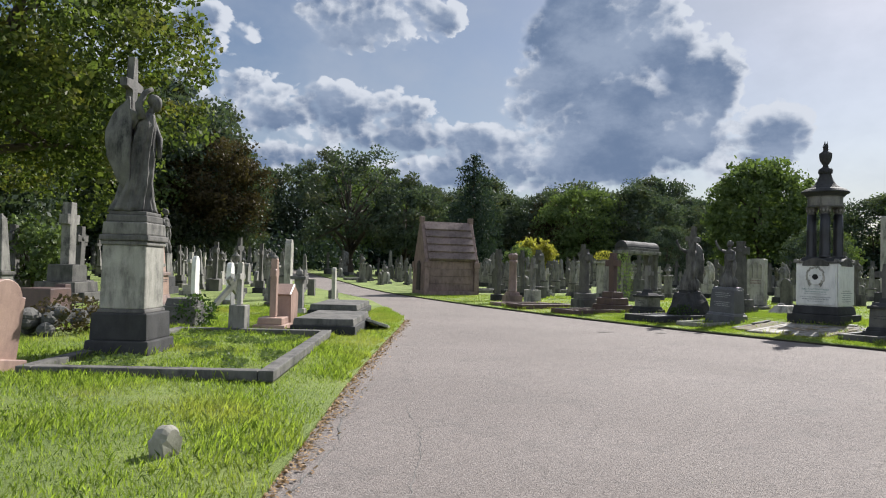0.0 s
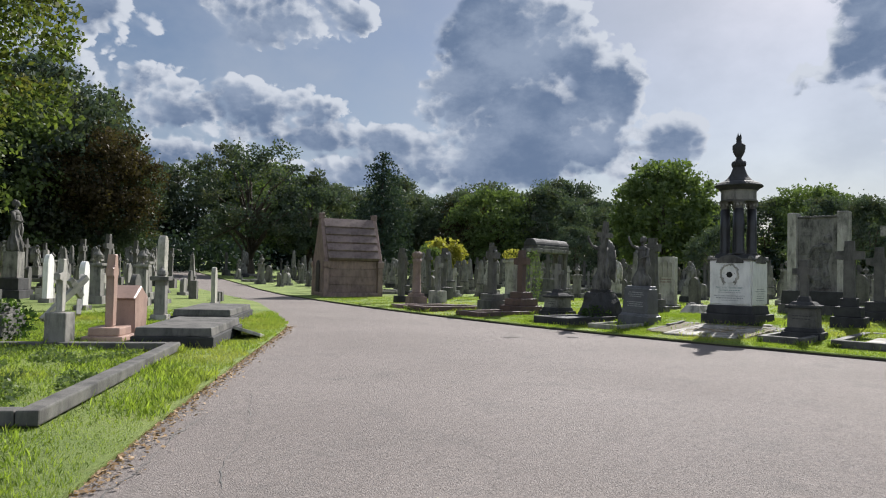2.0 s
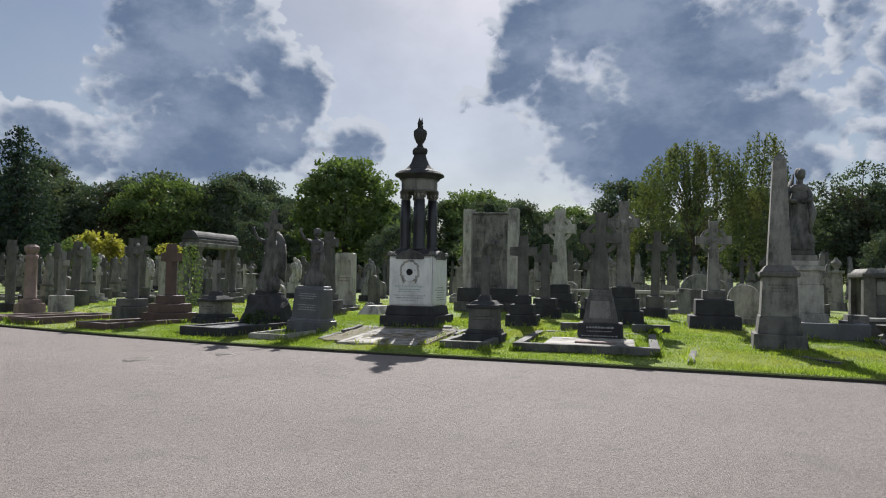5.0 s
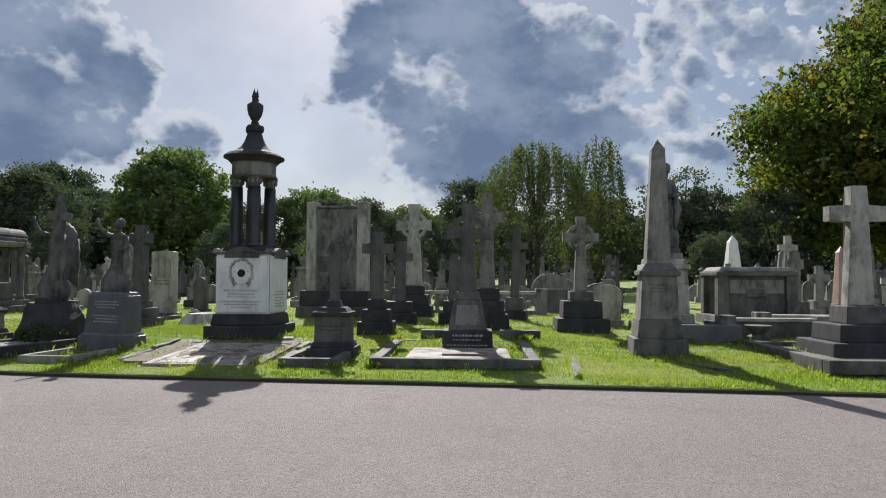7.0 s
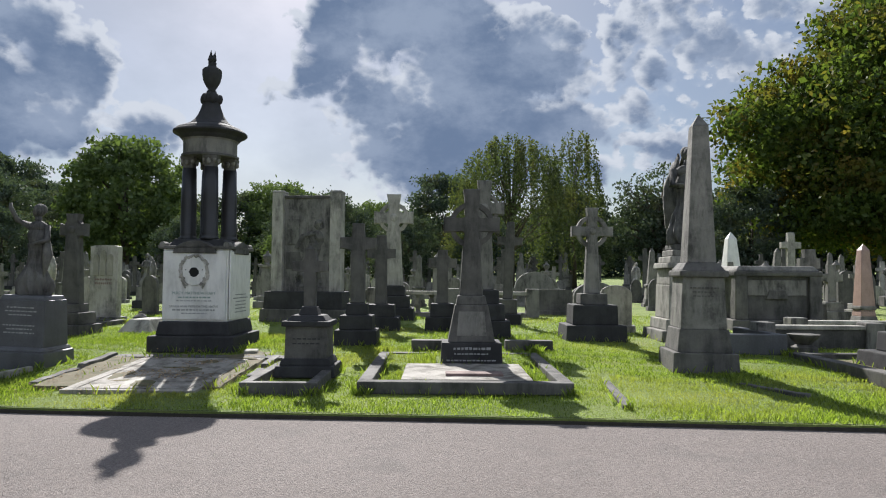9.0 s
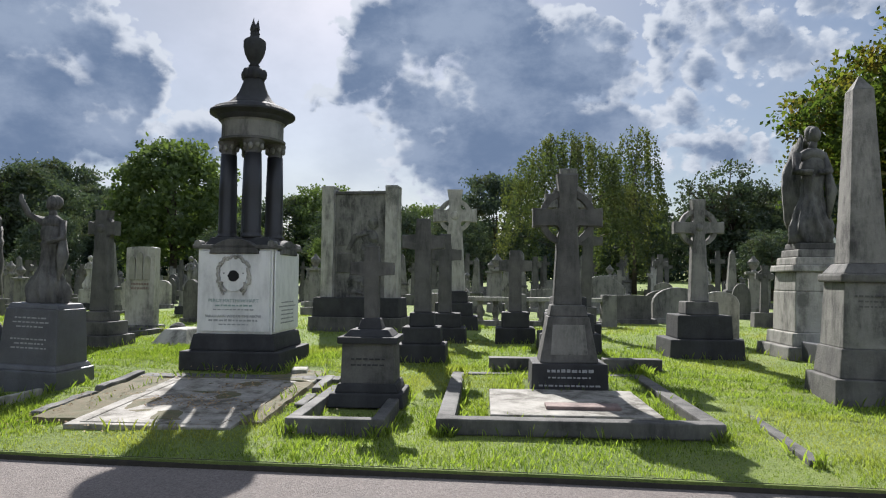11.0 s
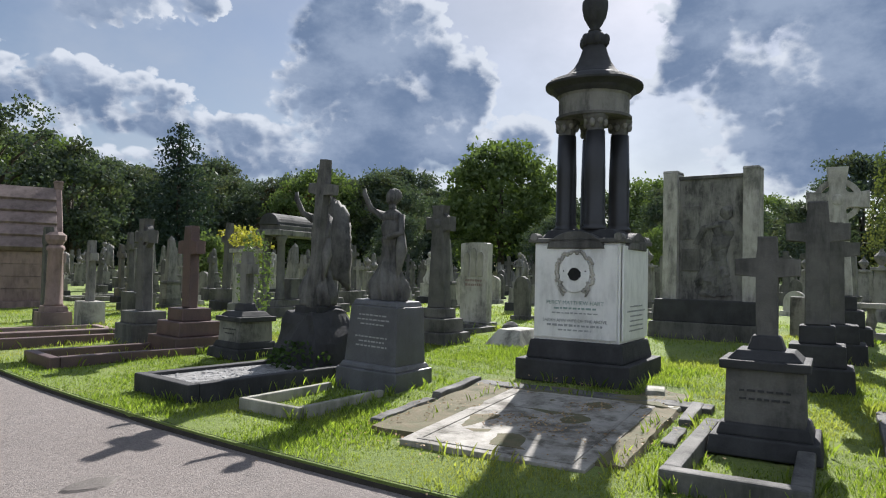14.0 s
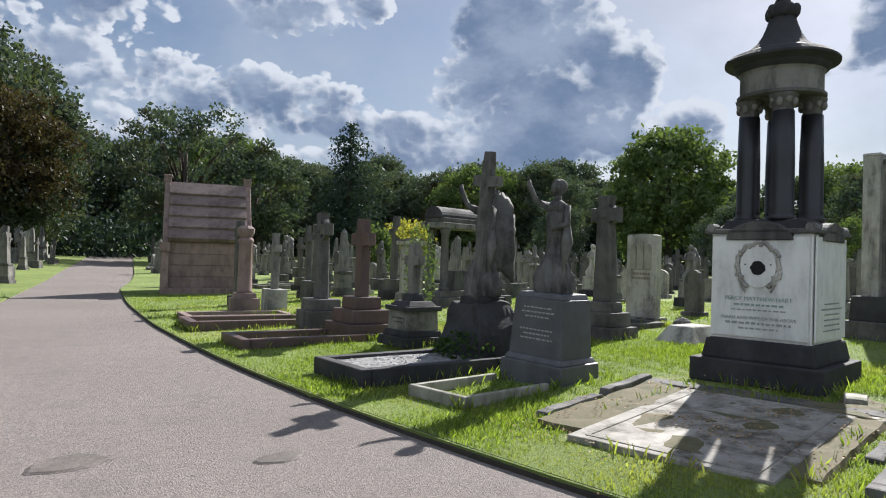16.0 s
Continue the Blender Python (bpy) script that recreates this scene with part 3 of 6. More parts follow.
def cross_grave(name, x, y, rz, label, sizes, mat, total, shaft, span, arm, depth, arm_h=None, celtic=False, foot=None, ring=0.0, group="", lean=0.0, tip=0.0):
    ob = thing(name, x, y, rz, label, "grave cross", group, dz=-0.02)
    if lean or tip:
        ob.matrix_basis = ob.matrix_basis @ pose(0, 0, 0, tip, lean, 0)
    z = steps(ob, sizes)
    foot = foot or shaft * 1.25
    rel = arm
    if celtic:
        part("cross", prism(celtic_outline(total - z, shaft, span, rel - z, foot), depth, bevel=0.015, z=z), mat, ob)
        r = ring or span * 0.39
        part("ring", ring_bm(rel, r, r * 0.76, depth * 0.6), mat, ob)
        part("boss", ball((0, -depth / 2, rel), (shaft * 0.3, 0.03, shaft * 0.3)), mat, ob)
    else:
        part("cross", prism(cross_outline(total - z, shaft, span, rel - z, arm_h or shaft * 0.95, foot), depth, bevel=0.014, z=z), mat, ob)
    b = max([s[0] for s in sizes] + [0.3])
    bare(x, y, b / 2, max([s[1] for s in sizes] + [0.3]) / 2, rz)
    return ob


def kerb_plot(name, x, y, rz, w, l, kh, label, mat, kerb_w=0.14, fill=None, fill_label="", up=0.08, category="grave kerb", open_back=False):
    """A kerbed grave: four kerb stones, corner blocks and its bed. Its foot faces local -y."""
    ob = thing(name, x, y, rz, label, category, "kerbed graves", dz=-0.04)
    h = kh + 0.04
    part("kerb", block(w, kerb_w, h, 0, 1, 0, -l / 2 + kerb_w / 2, 0.018), mat, ob)
    if not open_back:
        part("kerb", block(w, kerb_w, h * 0.98, 0, 1, 0, l / 2 - kerb_w / 2, 0.018), mat, ob)
    for s in (-1, 1):
        part("kerb", block(kerb_w, l - 2 * kerb_w - 0.01, h * 0.99, 0, 1, s * (w / 2 - kerb_w / 2), 0, 0.018), mat, ob)
    if fill:
        f = block(w - 2 * kerb_w, l - 2 * kerb_w, up + 0.04, 0, 1, 0, 0, 0.0)
        part("bed", roughen(f, 0.012, 6, 9), fill, ob, fill_label)
        bare(x, y, w / 2, l / 2, rz)
    else:
        for s in (-1, 1):
            c, q = math.cos(radians(rz)), math.sin(radians(rz))
            bare(x + c * s * (w / 2 - kerb_w / 2), y + q * s * (w / 2 - kerb_w / 2), kerb_w / 2, l / 2, rz)
            bare(x - q * s * (l / 2 - kerb_w / 2), y + c * s * (l / 2 - kerb_w / 2), w / 2, kerb_w / 2, rz)
    return ob


def round_top(w, h, rise_, n=10, shoulder=0.0):
    pts = [(-w / 2, 0), (w / 2, 0)]
    if shoulder:
        pts += [(w / 2, h - rise_), (w / 2 - shoulder, h - rise_)]
    a = w / 2 - shoulder
    pts += [(a * math.cos(math.pi * i / n), h - rise_ + rise_ * math.sin(math.pi * i / n)) for i in range(n + 1)]
    if shoulder:
        pts += [(-w / 2, h - rise_)]
    return pts


def gothic_top(w, h, rise_):
    pts = [(-w / 2, 0), (w / 2, 0)]
    pts += [(w / 2 * math.cos(t * math.pi / 2) ** 0.8, h - rise_ + rise_ * math.sin(t * math.pi / 2) ** 1.15) for t in (0, 0.2, 0.4, 0.6, 0.8, 0.95)]
    pts += [(0, h)]
    pts += [(-w / 2 * math.cos(t * math.pi / 2) ** 0.8, h - rise_ + rise_ * math.sin(t * math.pi / 2) ** 1.15) for t in (0.95, 0.8, 0.6, 0.4, 0.2, 0)]
    return pts


def headstone(name, x, y, rz, w, h, d, mat, label, outline="round", base=None, lean=0.0, group="headstones", tip=0.0):
    ob = thing(name, x, y, rz, label, "headstone", group, dz=-0.03)
    ob.matrix_basis = ob.matrix_basis @ pose(0, 0, 0, tip, lean, 0)
    o = {"round": round_top(w, h, w * 0.32), "arch": round_top(w, h, w * 0.5), "gothic": gothic_top(w, h, w * 0.7), "flat": round_top(w, h, 0.03, 4), "shoulder": round_top(w, h, w * 0.33, 10, w * 0.1)}[outline]
    part("stone", prism(o, d), mat, ob)
    part("plinth", block(w * 1.25, d * 2.3, 0.16, 0, 0.96), base or mat, ob)
    bare(x, y, w * 0.62, d * 1.2, rz)
    return ob


def robe(bm, h, r_foot, r_waist, folds, lean, y_sweep, z=0.0):
    seg, lev = 64, 24
    rings = []
    for k in range(lev + 1):
        t = k / lev
        r = r_foot + (r_waist - r_foot) * ease(t * 1.05) + 0.03 * math.sin(t * 7)
        ring = []
        for i in range(seg):
            a = 2 * math.pi * i / seg
            w1 = folds * a + 4.5 * t + 1.2 * math.sin(2 * a + 1) + 1.5 * math.sin(3 * t)
            w2 = (folds // 2) * a - 9 * t + math.sin(a)
            f = 0.97 + (0.30 - 0.16 * t) * (0.45 - abs(math.sin(w1 / 2))) + 0.10 * (0.5 - abs(math.sin(w2 / 2))) + 0.05 * math.sin(2 * a + 4 * t)
            ring.append(bm.verts.new((r * f * math.cos(a) + lean * t * t, 0.82 * r * f * math.sin(a) - y_sweep * t * (1 - t), z + h * t)))
        rings.append(ring)
    for a, b in zip(rings, rings[1:]):
        for i in range(seg):
            bm.faces.new((a[i], a[(i + 1) % seg], b[(i + 1) % seg], b[i]))
    bm.faces.new(rings[0][::-1])
    bm.faces.new(rings[-1])
    return bm


def wing(bm, side, z, h, out, back, thick=0.05, spread=0.9):
    """One folded wing: a curved, feathered blade."""
    n_z, n_w = 14, 6
    front, rear = [], []
    for k in range(n_z + 1):
        t = k / n_z
        w = out * math.sin(math.pi * min(1, 0.12 + 0.88 * t) ** 0.75) ** 0.7 * (0.5 + 0.5 * t)
        fr, rr = [], []
        for i in range(n_w + 1):
            u = i / n_w
            px = side * (0.05 + w * u)
            py = back + spread * 0.28 * u - 0.08 * math.sin(math.pi * t)
            pz = z + h * t - 0.14 * u * u * h + (0.012 if (i + k) % 2 else -0.012)
            fr.append(bm.verts.new((px, py, pz)))
            rr.append(bm.verts.new((px, py + thick, pz)))
        front.append(fr)
        rear.append(rr)
    for s in (front, rear):
        for a, b in zip(s, s[1:]):
            for i in range(n_w):
                bm.faces.new((a[i], a[i + 1], b[i + 1], b[i]))
    for i in range(n_w):
        bm.faces.new((front[0][i], front[0][i + 1], rear[0][i + 1], rear[0][i]))
        bm.faces.new((front[-1][i], front[-1][i + 1], rear[-1][i + 1], rear[-1][i]))
    for k in range(n_z):
        for e in (0, n_w):
            bm.faces.new((front[k][e], front[k + 1][e], rear[k + 1][e], rear[k][e]))
    return bm


def leaning_angel(z=0.0):
    """A tall angel leaning forward (local -y), robe trailing behind, one arm raised over the head, wings folded back."""
    bm = bmesh.new()
    seg, lev, tall = 72, 30, 1.44
    ts = (0, 0.12, 0.3, 0.5, 0.72, 0.88, 1)
    rings = []
    for k in range(lev + 1):
        t = k / lev
        ry = float(np.interp(t, ts, (0.40, 0.32, 0.26, 0.235, 0.20, 0.17, 0.09)))
        rx = float(np.interp(t, ts, (0.33, 0.29, 0.25, 0.22, 0.20, 0.21, 0.10)))
        cy = float(np.interp(t, ts, (0.08, 0.04, -0.01, -0.03, -0.08, -0.13, -0.17)))
        ring = []
        for i in range(seg):
            a = 2 * math.pi * i / seg
            w1 = 11 * a + 7.5 * t * math.sin(a + 0.6) + 3 * t
            w2 = 5 * a - 10 * t + math.sin(2 * a)
            f = 0.98 + (0.26 - 0.13 * t) * (0.42 - abs(math.sin(w1 / 2))) + 0.14 * (0.5 - abs(math.sin(w2 / 2)))
            ring.append(bm.verts.new((rx * f * math.cos(a), cy + ry * f * math.sin(a), z + tall * t)))
        rings.append(ring)
    for a, b in zip(rings, rings[1:]):
        for i in range(seg):
            bm.faces.new((a[i], a[(i + 1) % seg], b[(i + 1) % seg], b[i]))
    bm.faces.new(rings[0][::-1])
    bm.faces.new(rings[-1])
    tube([(0, -0.16, z + 1.40), (0, -0.23, z + 1.54)], [0.07, 0.055], 10, bm)
    ball((0, -0.285, z + 1.60), (0.085, 0.10, 0.115), bm, 14)
    ball((0, -0.245, z + 1.635), (0.10, 0.11, 0.105), bm, 14)
    tube([(-0.16, -0.12, z + 1.34), (-0.19, -0.07, z + 1.55), (-0.15, -0.16, z + 1.74), (-0.08, -0.25, z + 1.80)], [0.085, 0.062, 0.045, 0.03], 10, bm)
    tube([(-0.14, -0.10, z + 1.38), (-0.2, -0.02, z + 1.42), (-0.18, 0.03, z + 1.2)], [0.08, 0.09, 0.03], 9, bm)
    tube([(0.16, -0.15, z + 1.33), (0.19, -0.27, z + 1.1), (0.1, -0.33, z + 0.82)], [0.08, 0.06, 0.035], 10, bm)
    n_z, n_w = 20, 9
    for q in (-1, 1):
        sheets = []
        for thick in (0.0, 0.05):
            rows = []
            for k in range(n_z + 1):
                t = k / n_z
                back = float(np.interp(t, (0, 0.12, 0.35, 0.6, 0.85, 1), (0.17, 0.36, 0.47, 0.42, 0.25, 0.06)))
                front = float(np.interp(t, (0, 0.3, 0.7, 1), (0.08, 0.0, 0.0, 0.02)))
                row = []
                for i in range(n_w + 1):
                    u = i / n_w
                    ridge = 0.022 * abs(math.sin(9 * u + 14 * t * (0.4 + t))) if t > 0.25 else 0.012 * math.sin(20 * u + 17 * t)
                    row.append(bm.verts.new((q * (0.17 + 0.07 * math.sin(math.pi * t) - 0.06 * u + ridge + thick), front + (back - front) * u, z + 1.66 - 1.34 * t - 0.06 * u)))
                rows.append(row)
            for a, b in zip(rows, rows[1:]):
                for i in range(n_w):
                    bm.faces.new((a[i], a[i + 1], b[i + 1], b[i]))
            sheets.append(rows)
        a, b = sheets
        rim = a[0] + [r[-1] for r in a[1:]] + a[-1][-2::-1] + [r[0] for r in a[-2:0:-1]]
        rim2 = b[0] + [r[-1] for r in b[1:]] + b[-1][-2::-1] + [r[0] for r in b[-2:0:-1]]
        for i in range(len(rim)):
            j = (i + 1) % len(rim)
            bm.faces.new((rim[i], rim[j], rim2[j], rim2[i]))
    roughen(bm, 0.015, 9)
    for v in bm.verts:
        v.co = (v.co.x * 0.8, v.co.y * 0.8, z + (v.co.z - z) * 0.94)
    return bm


def angel_mesh(h, wings=True, arm="down", lean=0.0, z=0.0):
    """A draped standing statue of height h facing local -y, as one plain carved shape."""
    bm = bmesh.new()
    s = h / 1.8
    robe(bm, 1.02 * s, 0.30 * s, 0.165 * s, 9, lean * 0.5, 0.05 * s, z)
    ball((lean * 0.62, 0, z + 1.14 * s), (0.185 * s, 0.14 * s, 0.24 * s), bm, 16)
    ball((lean * 0.72, 0, z + 1.34 * s), (0.20 * s, 0.125 * s, 0.13 * s), bm, 16)
    tube([(lean * 0.75, 0, z + 1.40 * s), (lean * 0.85, -0.02 * s, z + 1.56 * s)], [0.065 * s, 0.055 * s], 10, bm)
    ball((lean * 0.95, -0.03 * s, z + 1.66 * s), (0.095 * s, 0.115 * s, 0.13 * s), bm, 14)
    ball((lean * 0.95, 0.03 * s, z + 1.685 * s), (0.115 * s, 0.115 * s, 0.125 * s), bm, 14)
    sh = z + 1.36 * s
    if arm == "up":
        tube([(-0.18 * s, 0, sh), (-0.40 * s, -0.05 * s, sh + 0.09 * s), (-0.52 * s, -0.08 * s, sh + 0.34 * s), (-0.53 * s, -0.08 * s, sh + 0.44 * s)], [0.075 * s, 0.055 * s, 0.04 * s, 0.03 * s], 9, bm)
        tube([(0.18 * s, 0, sh), (0.25 * s, -0.08 * s, sh - 0.28 * s), (0.06 * s, -0.2 * s, sh - 0.36 * s)], [0.075 * s, 0.06 * s, 0.04 * s], 9, bm)
    elif arm == "cross":
        tube([(-0.18 * s, 0, sh), (-0.26 * s, -0.14 * s, sh - 0.18 * s), (-0.08 * s, -0.22 * s, sh + 0.06 * s)], [0.075 * s, 0.06 * s, 0.04 * s], 9, bm)
        tube([(0.18 * s, 0, sh), (0.34 * s, -0.04 * s, sh + 0.14 * s), (0.24 * s, -0.08 * s, sh + 0.36 * s)], [0.075 * s, 0.06 * s, 0.04 * s], 9, bm)
    else:
        for q in (-1, 1):
            tube([(q * 0.18 * s, 0, sh), (q * 0.25 * s, -0.07 * s, sh - 0.28 * s), (q * 0.05 * s, -0.21 * s, sh - 0.30 * s)], [0.075 * s, 0.062 * s, 0.04 * s], 9, bm)
    # hanging sleeve and sash
    tube([(0.2 * s, -0.03 * s, sh - 0.1 * s), (0.27 * s, -0.08 * s, z + 0.8 * s), (0.22 * s, -0.1 * s, z + 0.38 * s)], [0.05 * s, 0.085 * s, 0.03 * s], 9, bm)
    if wings:
        for q in (-1, 1):
            wing(bm, q, z + 0.42 * s, 1.28 * s, 0.34 * s, 0.12 * s)
    roughen(bm, 0.022 * s, 6.0 / s)
    roughen(bm, 0.012 * s, 17.0 / s)
    return bm


def words(text, size, material, parent, x, y, z, rx=90):
    cu = bpy.data.curves.new("lettering", "FONT")
    cu.body, cu.size, cu.extrude, cu.align_x = text, size, 0.002, "CENTER"
    tmp = new("lettering", cu)
    me = bpy.data.meshes.new_from_object(tmp.evaluated_get(bpy.context.evaluated_depsgraph_get()))
    bpy.data.objects.remove(tmp)
    me.materials.clear()
    me.materials.append(material)
    ob = new("lettering", me)
    ob.parent = parent
    ob.matrix_basis = pose(x, y, z, rx, 0, 0)
    return tagged(ob, kind="stuff")


# ---- columned monument ----
def columned_monument():
    ob = thing("columned_monument", 16.94, 9.02, -80, "white marble pedestal with dark columns, canopy and urn", "grave monument", dz=-0.02)
    part("plinth", block(1.34, 1.34, 0.25, 0, 1, bevel=0.02), M_DARK, ob, "blackened stone plinth")
    part("base_moulding", block(1.17, 1.17, 0.22, 0.25, 0.93, bevel=0.03), M_DARK, ob, "blackened moulded base")
    die = part("die", block(1.02, 1.02, 1.14, 0.45, 1, bevel=0.012), M_WHITE, ob, "white marble die with worn lettering")
    part("panel", block(0.98, 0.02, 1.06, 0.50, 1, 0, -0.535, 0.006), M_WHITE, die)
    part("panel", block(0.02, 0.98, 1.06, 0.50, 1, 0.535, 0, 0.006), M_WHITE, die)
    # wreath round a near-black plate, painted as the shade inside a broken hole
    w = part("medallion", prism([(0.18 * math.cos(a * math.pi / 16), 1.25 + 0.23 * math.sin(a * math.pi / 16)) for a in range(32)], 0.02, -0.552, 0.005), M_WHITE, die)
    part("hollow", prism([(0.074 * math.cos(a * math.pi / 9) * (1 + 0.12 * math.sin(a * 2.3)), 1.23 + 0.074 * math.sin(a * math.pi / 9)) for a in range(18)], 0.01, -0.564, 0), M_HOLE_SHADE, die, "black plate painted as the shade of a broken hole")
    for s in (-1, 1):
        part("peg_hole", prism([(s * 0.13 + 0.01 * math.cos(a), 1.265 + 0.008 * math.sin(a)) for a in (0, 1.05, 2.1, 3.14, 4.2, 5.25)], 0.008, -0.564, 0), M_HOLE_SHADE, die)
    bm = bmesh.new()
    rnd = random.Random(4)
    for k in range(54):
        a = math.pi * (-0.32 + 1.64 * k / 53)
        r = 0.215 + rnd.uniform(-0.018, 0.018)
        ball((r * math.cos(a), -0.562, 1.24 + 1.14 * r * math.sin(a)), (0.026, 0.016, 0.02), bm, 6)
    for s in (-1, 1):
        tube([(s * 0.15, -0.56, 1.15), (s * 0.17, -0.562, 1.06), (s * 0.13, -0.56, 0.98)], [0.02, 0.018, 0.012], 6, bm)
    part("wreath", bm, M_LIGHT, die, "carved marble wreath")
    frame_bm = bmesh.new()
    for s in (-1, 1):
        block(0.012, 0.014, 0.52, 0.98, 1, s * 0.275, -0.548, 0.002, frame_bm)
    block(0.30, 0.016, 0.035, 0.995, 1, 0, -0.555, 0.003, frame_bm)
    part("wreath_frame", frame_bm, M_GREENINK, die, "verdigris-stained frame line")
    words("PERCY MATTHEW HART", 0.062, M_GREENINK, die, 0, -0.549, 0.885)
    bars(die, 0.50, 0.83, 1, -0.548, M_GREENINK, 2, 0.024)
    bars(die, 0.78, 0.78, 1, -0.548, M_INK, 3, 0.016)
    words("SARAH ANN WIFE OF THE ABOVE", 0.05, M_INK, die, 0, -0.549, 0.685)
    bars(die, 0.78, 0.635, 1, -0.548, M_INK, 5, 0.026)
    bars(die, 0.42, 0.585, 1, -0.548, M_INK, 6, 0.02)
    side = new("side_inscription", bars(die, 0.72, 0.87, 6, 0, M_INK, 8, 0.018, 0.055).data)
    bpy.data.objects.remove(die.children[-1])
    side.parent, side.matrix_basis = die, pose(0.548, 0, 0, 0, 0, 90)
    tagged(side, "worn unreadable lettering", kind="stuff")
    # cornice with a curved pediment on each face and scrolled corners
    part("cornice", block(1.14, 1.14, 0.05, 1.59, 1, bevel=0.012), M_SOOT, ob)
    arch = [(0.34 * math.cos(math.pi * i / 12), 1.52 + 0.20 * math.sin(math.pi * i / 12)) for i in range(13)]
    for r in (0, 90, 180, 270):
        p = part("pediment", prism(arch, 0.12, -0.51, 0.012), M_SOOT, ob)
        p.matrix_basis = pose(0, 0, 0, 0, 0, r)
    for sx in (-1, 1):
        for sy in (-1, 1):
            bm = tube([(sx * 0.5, sy * 0.5 - 0.075, 1.655), (sx * 0.5, sy * 0.5 + 0.075, 1.655)], [0.045, 0.045], 14)
            part("corner_scroll", bm, M_GREY, ob)
    part("cap_slab", block(0.92, 0.92, 0.12, 1.63, 0.86, bevel=0.02), M_DARK, ob)
    # four columns and the core behind
    for turn in (24, 114, 204, 294):
            sx, sy = math.sin(radians(turn)) * 1.04, -math.cos(radians(turn)) * 1.04
            part("column", lathe([(0.145, 1.74), (0.145, 1.78), (0.12, 1.80), (0.132, 1.83), (0.122, 1.86), (0.12, 2.4), (0.108, 2.90)], 20, sx * 0.3, sy * 0.3), M_POLISH, ob, "polished dark granite column", True)
            bm = lathe([(0.086, 2.89), (0.10, 2.905), (0.092, 2.92), (0.10, 2.98), (0.135, 3.05), (0.14, 3.08)], 16, sx * 0.3, sy * 0.3, 0.4)
            cap = part("capital", bm, M_SOOT, ob, "carved leafy capital")
            for k in range(8):
                a = 2 * math.pi * k / 8
                part("leaf", ball((sx * 0.3 + 0.115 * math.cos(a), sy * 0.3 + 0.115 * math.sin(a), 2.99 + 0.03 * (k % 2)), (0.034, 0.034, 0.05), None, 8), M_GREY, cap, smooth=True)
    part("architrave", lathe([(0.43, 3.08), (0.45, 3.09), (0.45, 3.12), (0.42, 3.13)], 40), M_SOOT, ob)
    part("frieze", lathe([(0.42, 3.13), (0.42, 3.34), (0.44, 3.37)], 40), M_GREY, ob, smooth=False)
    part("canopy_cornice", lathe([(0.44, 3.37), (0.47, 3.40), (0.49, 3.43), (0.575, 3.475), (0.575, 3.50), (0.50, 3.56), (0.36, 3.62)], 48, square=0.12), M_DARK, ob, "blackened projecting cornice")
    part("canopy_roof", lathe([(0.40, 3.60), (0.33, 3.64), (0.255, 3.71), (0.20, 3.80), (0.165, 3.89), (0.14, 3.97), (0.13, 4.0)], 40, square=0.1), M_DARK, ob, "blackened concave roof", True)
    bm = lathe([(0.12, 3.98), (0.165, 4.02), (0.15, 4.10), (0.10, 4.16), (0.065, 4.18)], 16)
    knop = part("finial_base", bm, M_DARK, ob, smooth=True)
    for k in range(6):
        a = math.pi / 3 * k
        part("leaf", ball((0.14 * math.cos(a), 0.14 * math.sin(a), 4.06), (0.05, 0.05, 0.08), None, 8), M_DARK, knop, smooth=True)
    urn = part("urn", lathe([(0.05, 4.17), (0.08, 4.19), (0.055, 4.22), (0.09, 4.27), (0.135, 4.36), (0.155, 4.46), (0.155, 4.54), (0.13, 4.57), (0.075, 4.60), (0.06, 4.64), (0.07, 4.66)], 24), M_DARK, ob, "blackened stone urn", True)
    bm = bmesh.new()
    for k in range(9):
        a = 2 * math.pi * k / 9
        r = 0.035 if k else 0
        tube([(r * math.cos(a), r * math.sin(a), 4.65), (1.5 * r * math.cos(a + 0.5), 1.5 * r * math.sin(a + 0.5), 4.72), (1.1 * r * math.cos(a + 1.1), 1.1 * r * math.sin(a + 1.1), 4.77 + 0.05 * (k % 3))], [0.025, 0.024, 0.004], 6, bm)
    part("flame", bm, M_DARK, urn)
    bare(16.96, 8.99, 0.68, 0.68, -80)


columned_monument()
# its ledger and plot in front
T = -78
ob = thing("kerbed_grave", 14.8, 8.35, T, "broken mossy kerb beside a worn ledger slab", "grave kerb", "kerbed graves", dz=-0.03)
ob.matrix_basis = ob.matrix_basis @ pose(0, 0, 0, 2.6, 0, 0)
for s, l, y0, q in ((-1, 0.95, 0.75, 0.10), (-1, 1.0, -0.3, 0.07), (1, 0.8, 0.82, 0.09), (1, 0.55, 0.02, 0.06)):
    part("kerb", roughen(block(0.12, l, q, 0, 0.95, s * 1.2, y0, 0.02), 0.014, 5, 6, y0), M_SOOT, ob)
bed = roughen(block(2.2, 2.3, 0.075, 0, 0.97, 0, 0.1, 0), 0.025, 4, 14)
part("bed", bed, M_DRY, ob, "dry soil and grass clippings")
bare(14.66, 8.2, 0.85, 1.12, T)
ob = thing("ledger_slab", 14.66, 8.2, T, "flat pale lichened ledger slab with leaf litter", "grave slab", dz=0.0)
ob.matrix_basis = ob.matrix_basis @ pose(0, 0, 0, 2.6, 0, 0)
bm = roughen(block(1.5, 2.15, 0.05, 0, 1, 0, 0, 0.008), 0.004, 9, 6)
part("slab", bm, M_SLAB, ob)
for s in (-1, 1):
    part("slab_border", block(0.03, 2.0, 0.008, 0.049, 1, s * 0.62, 0, 0.002), M_SLAB, ob)
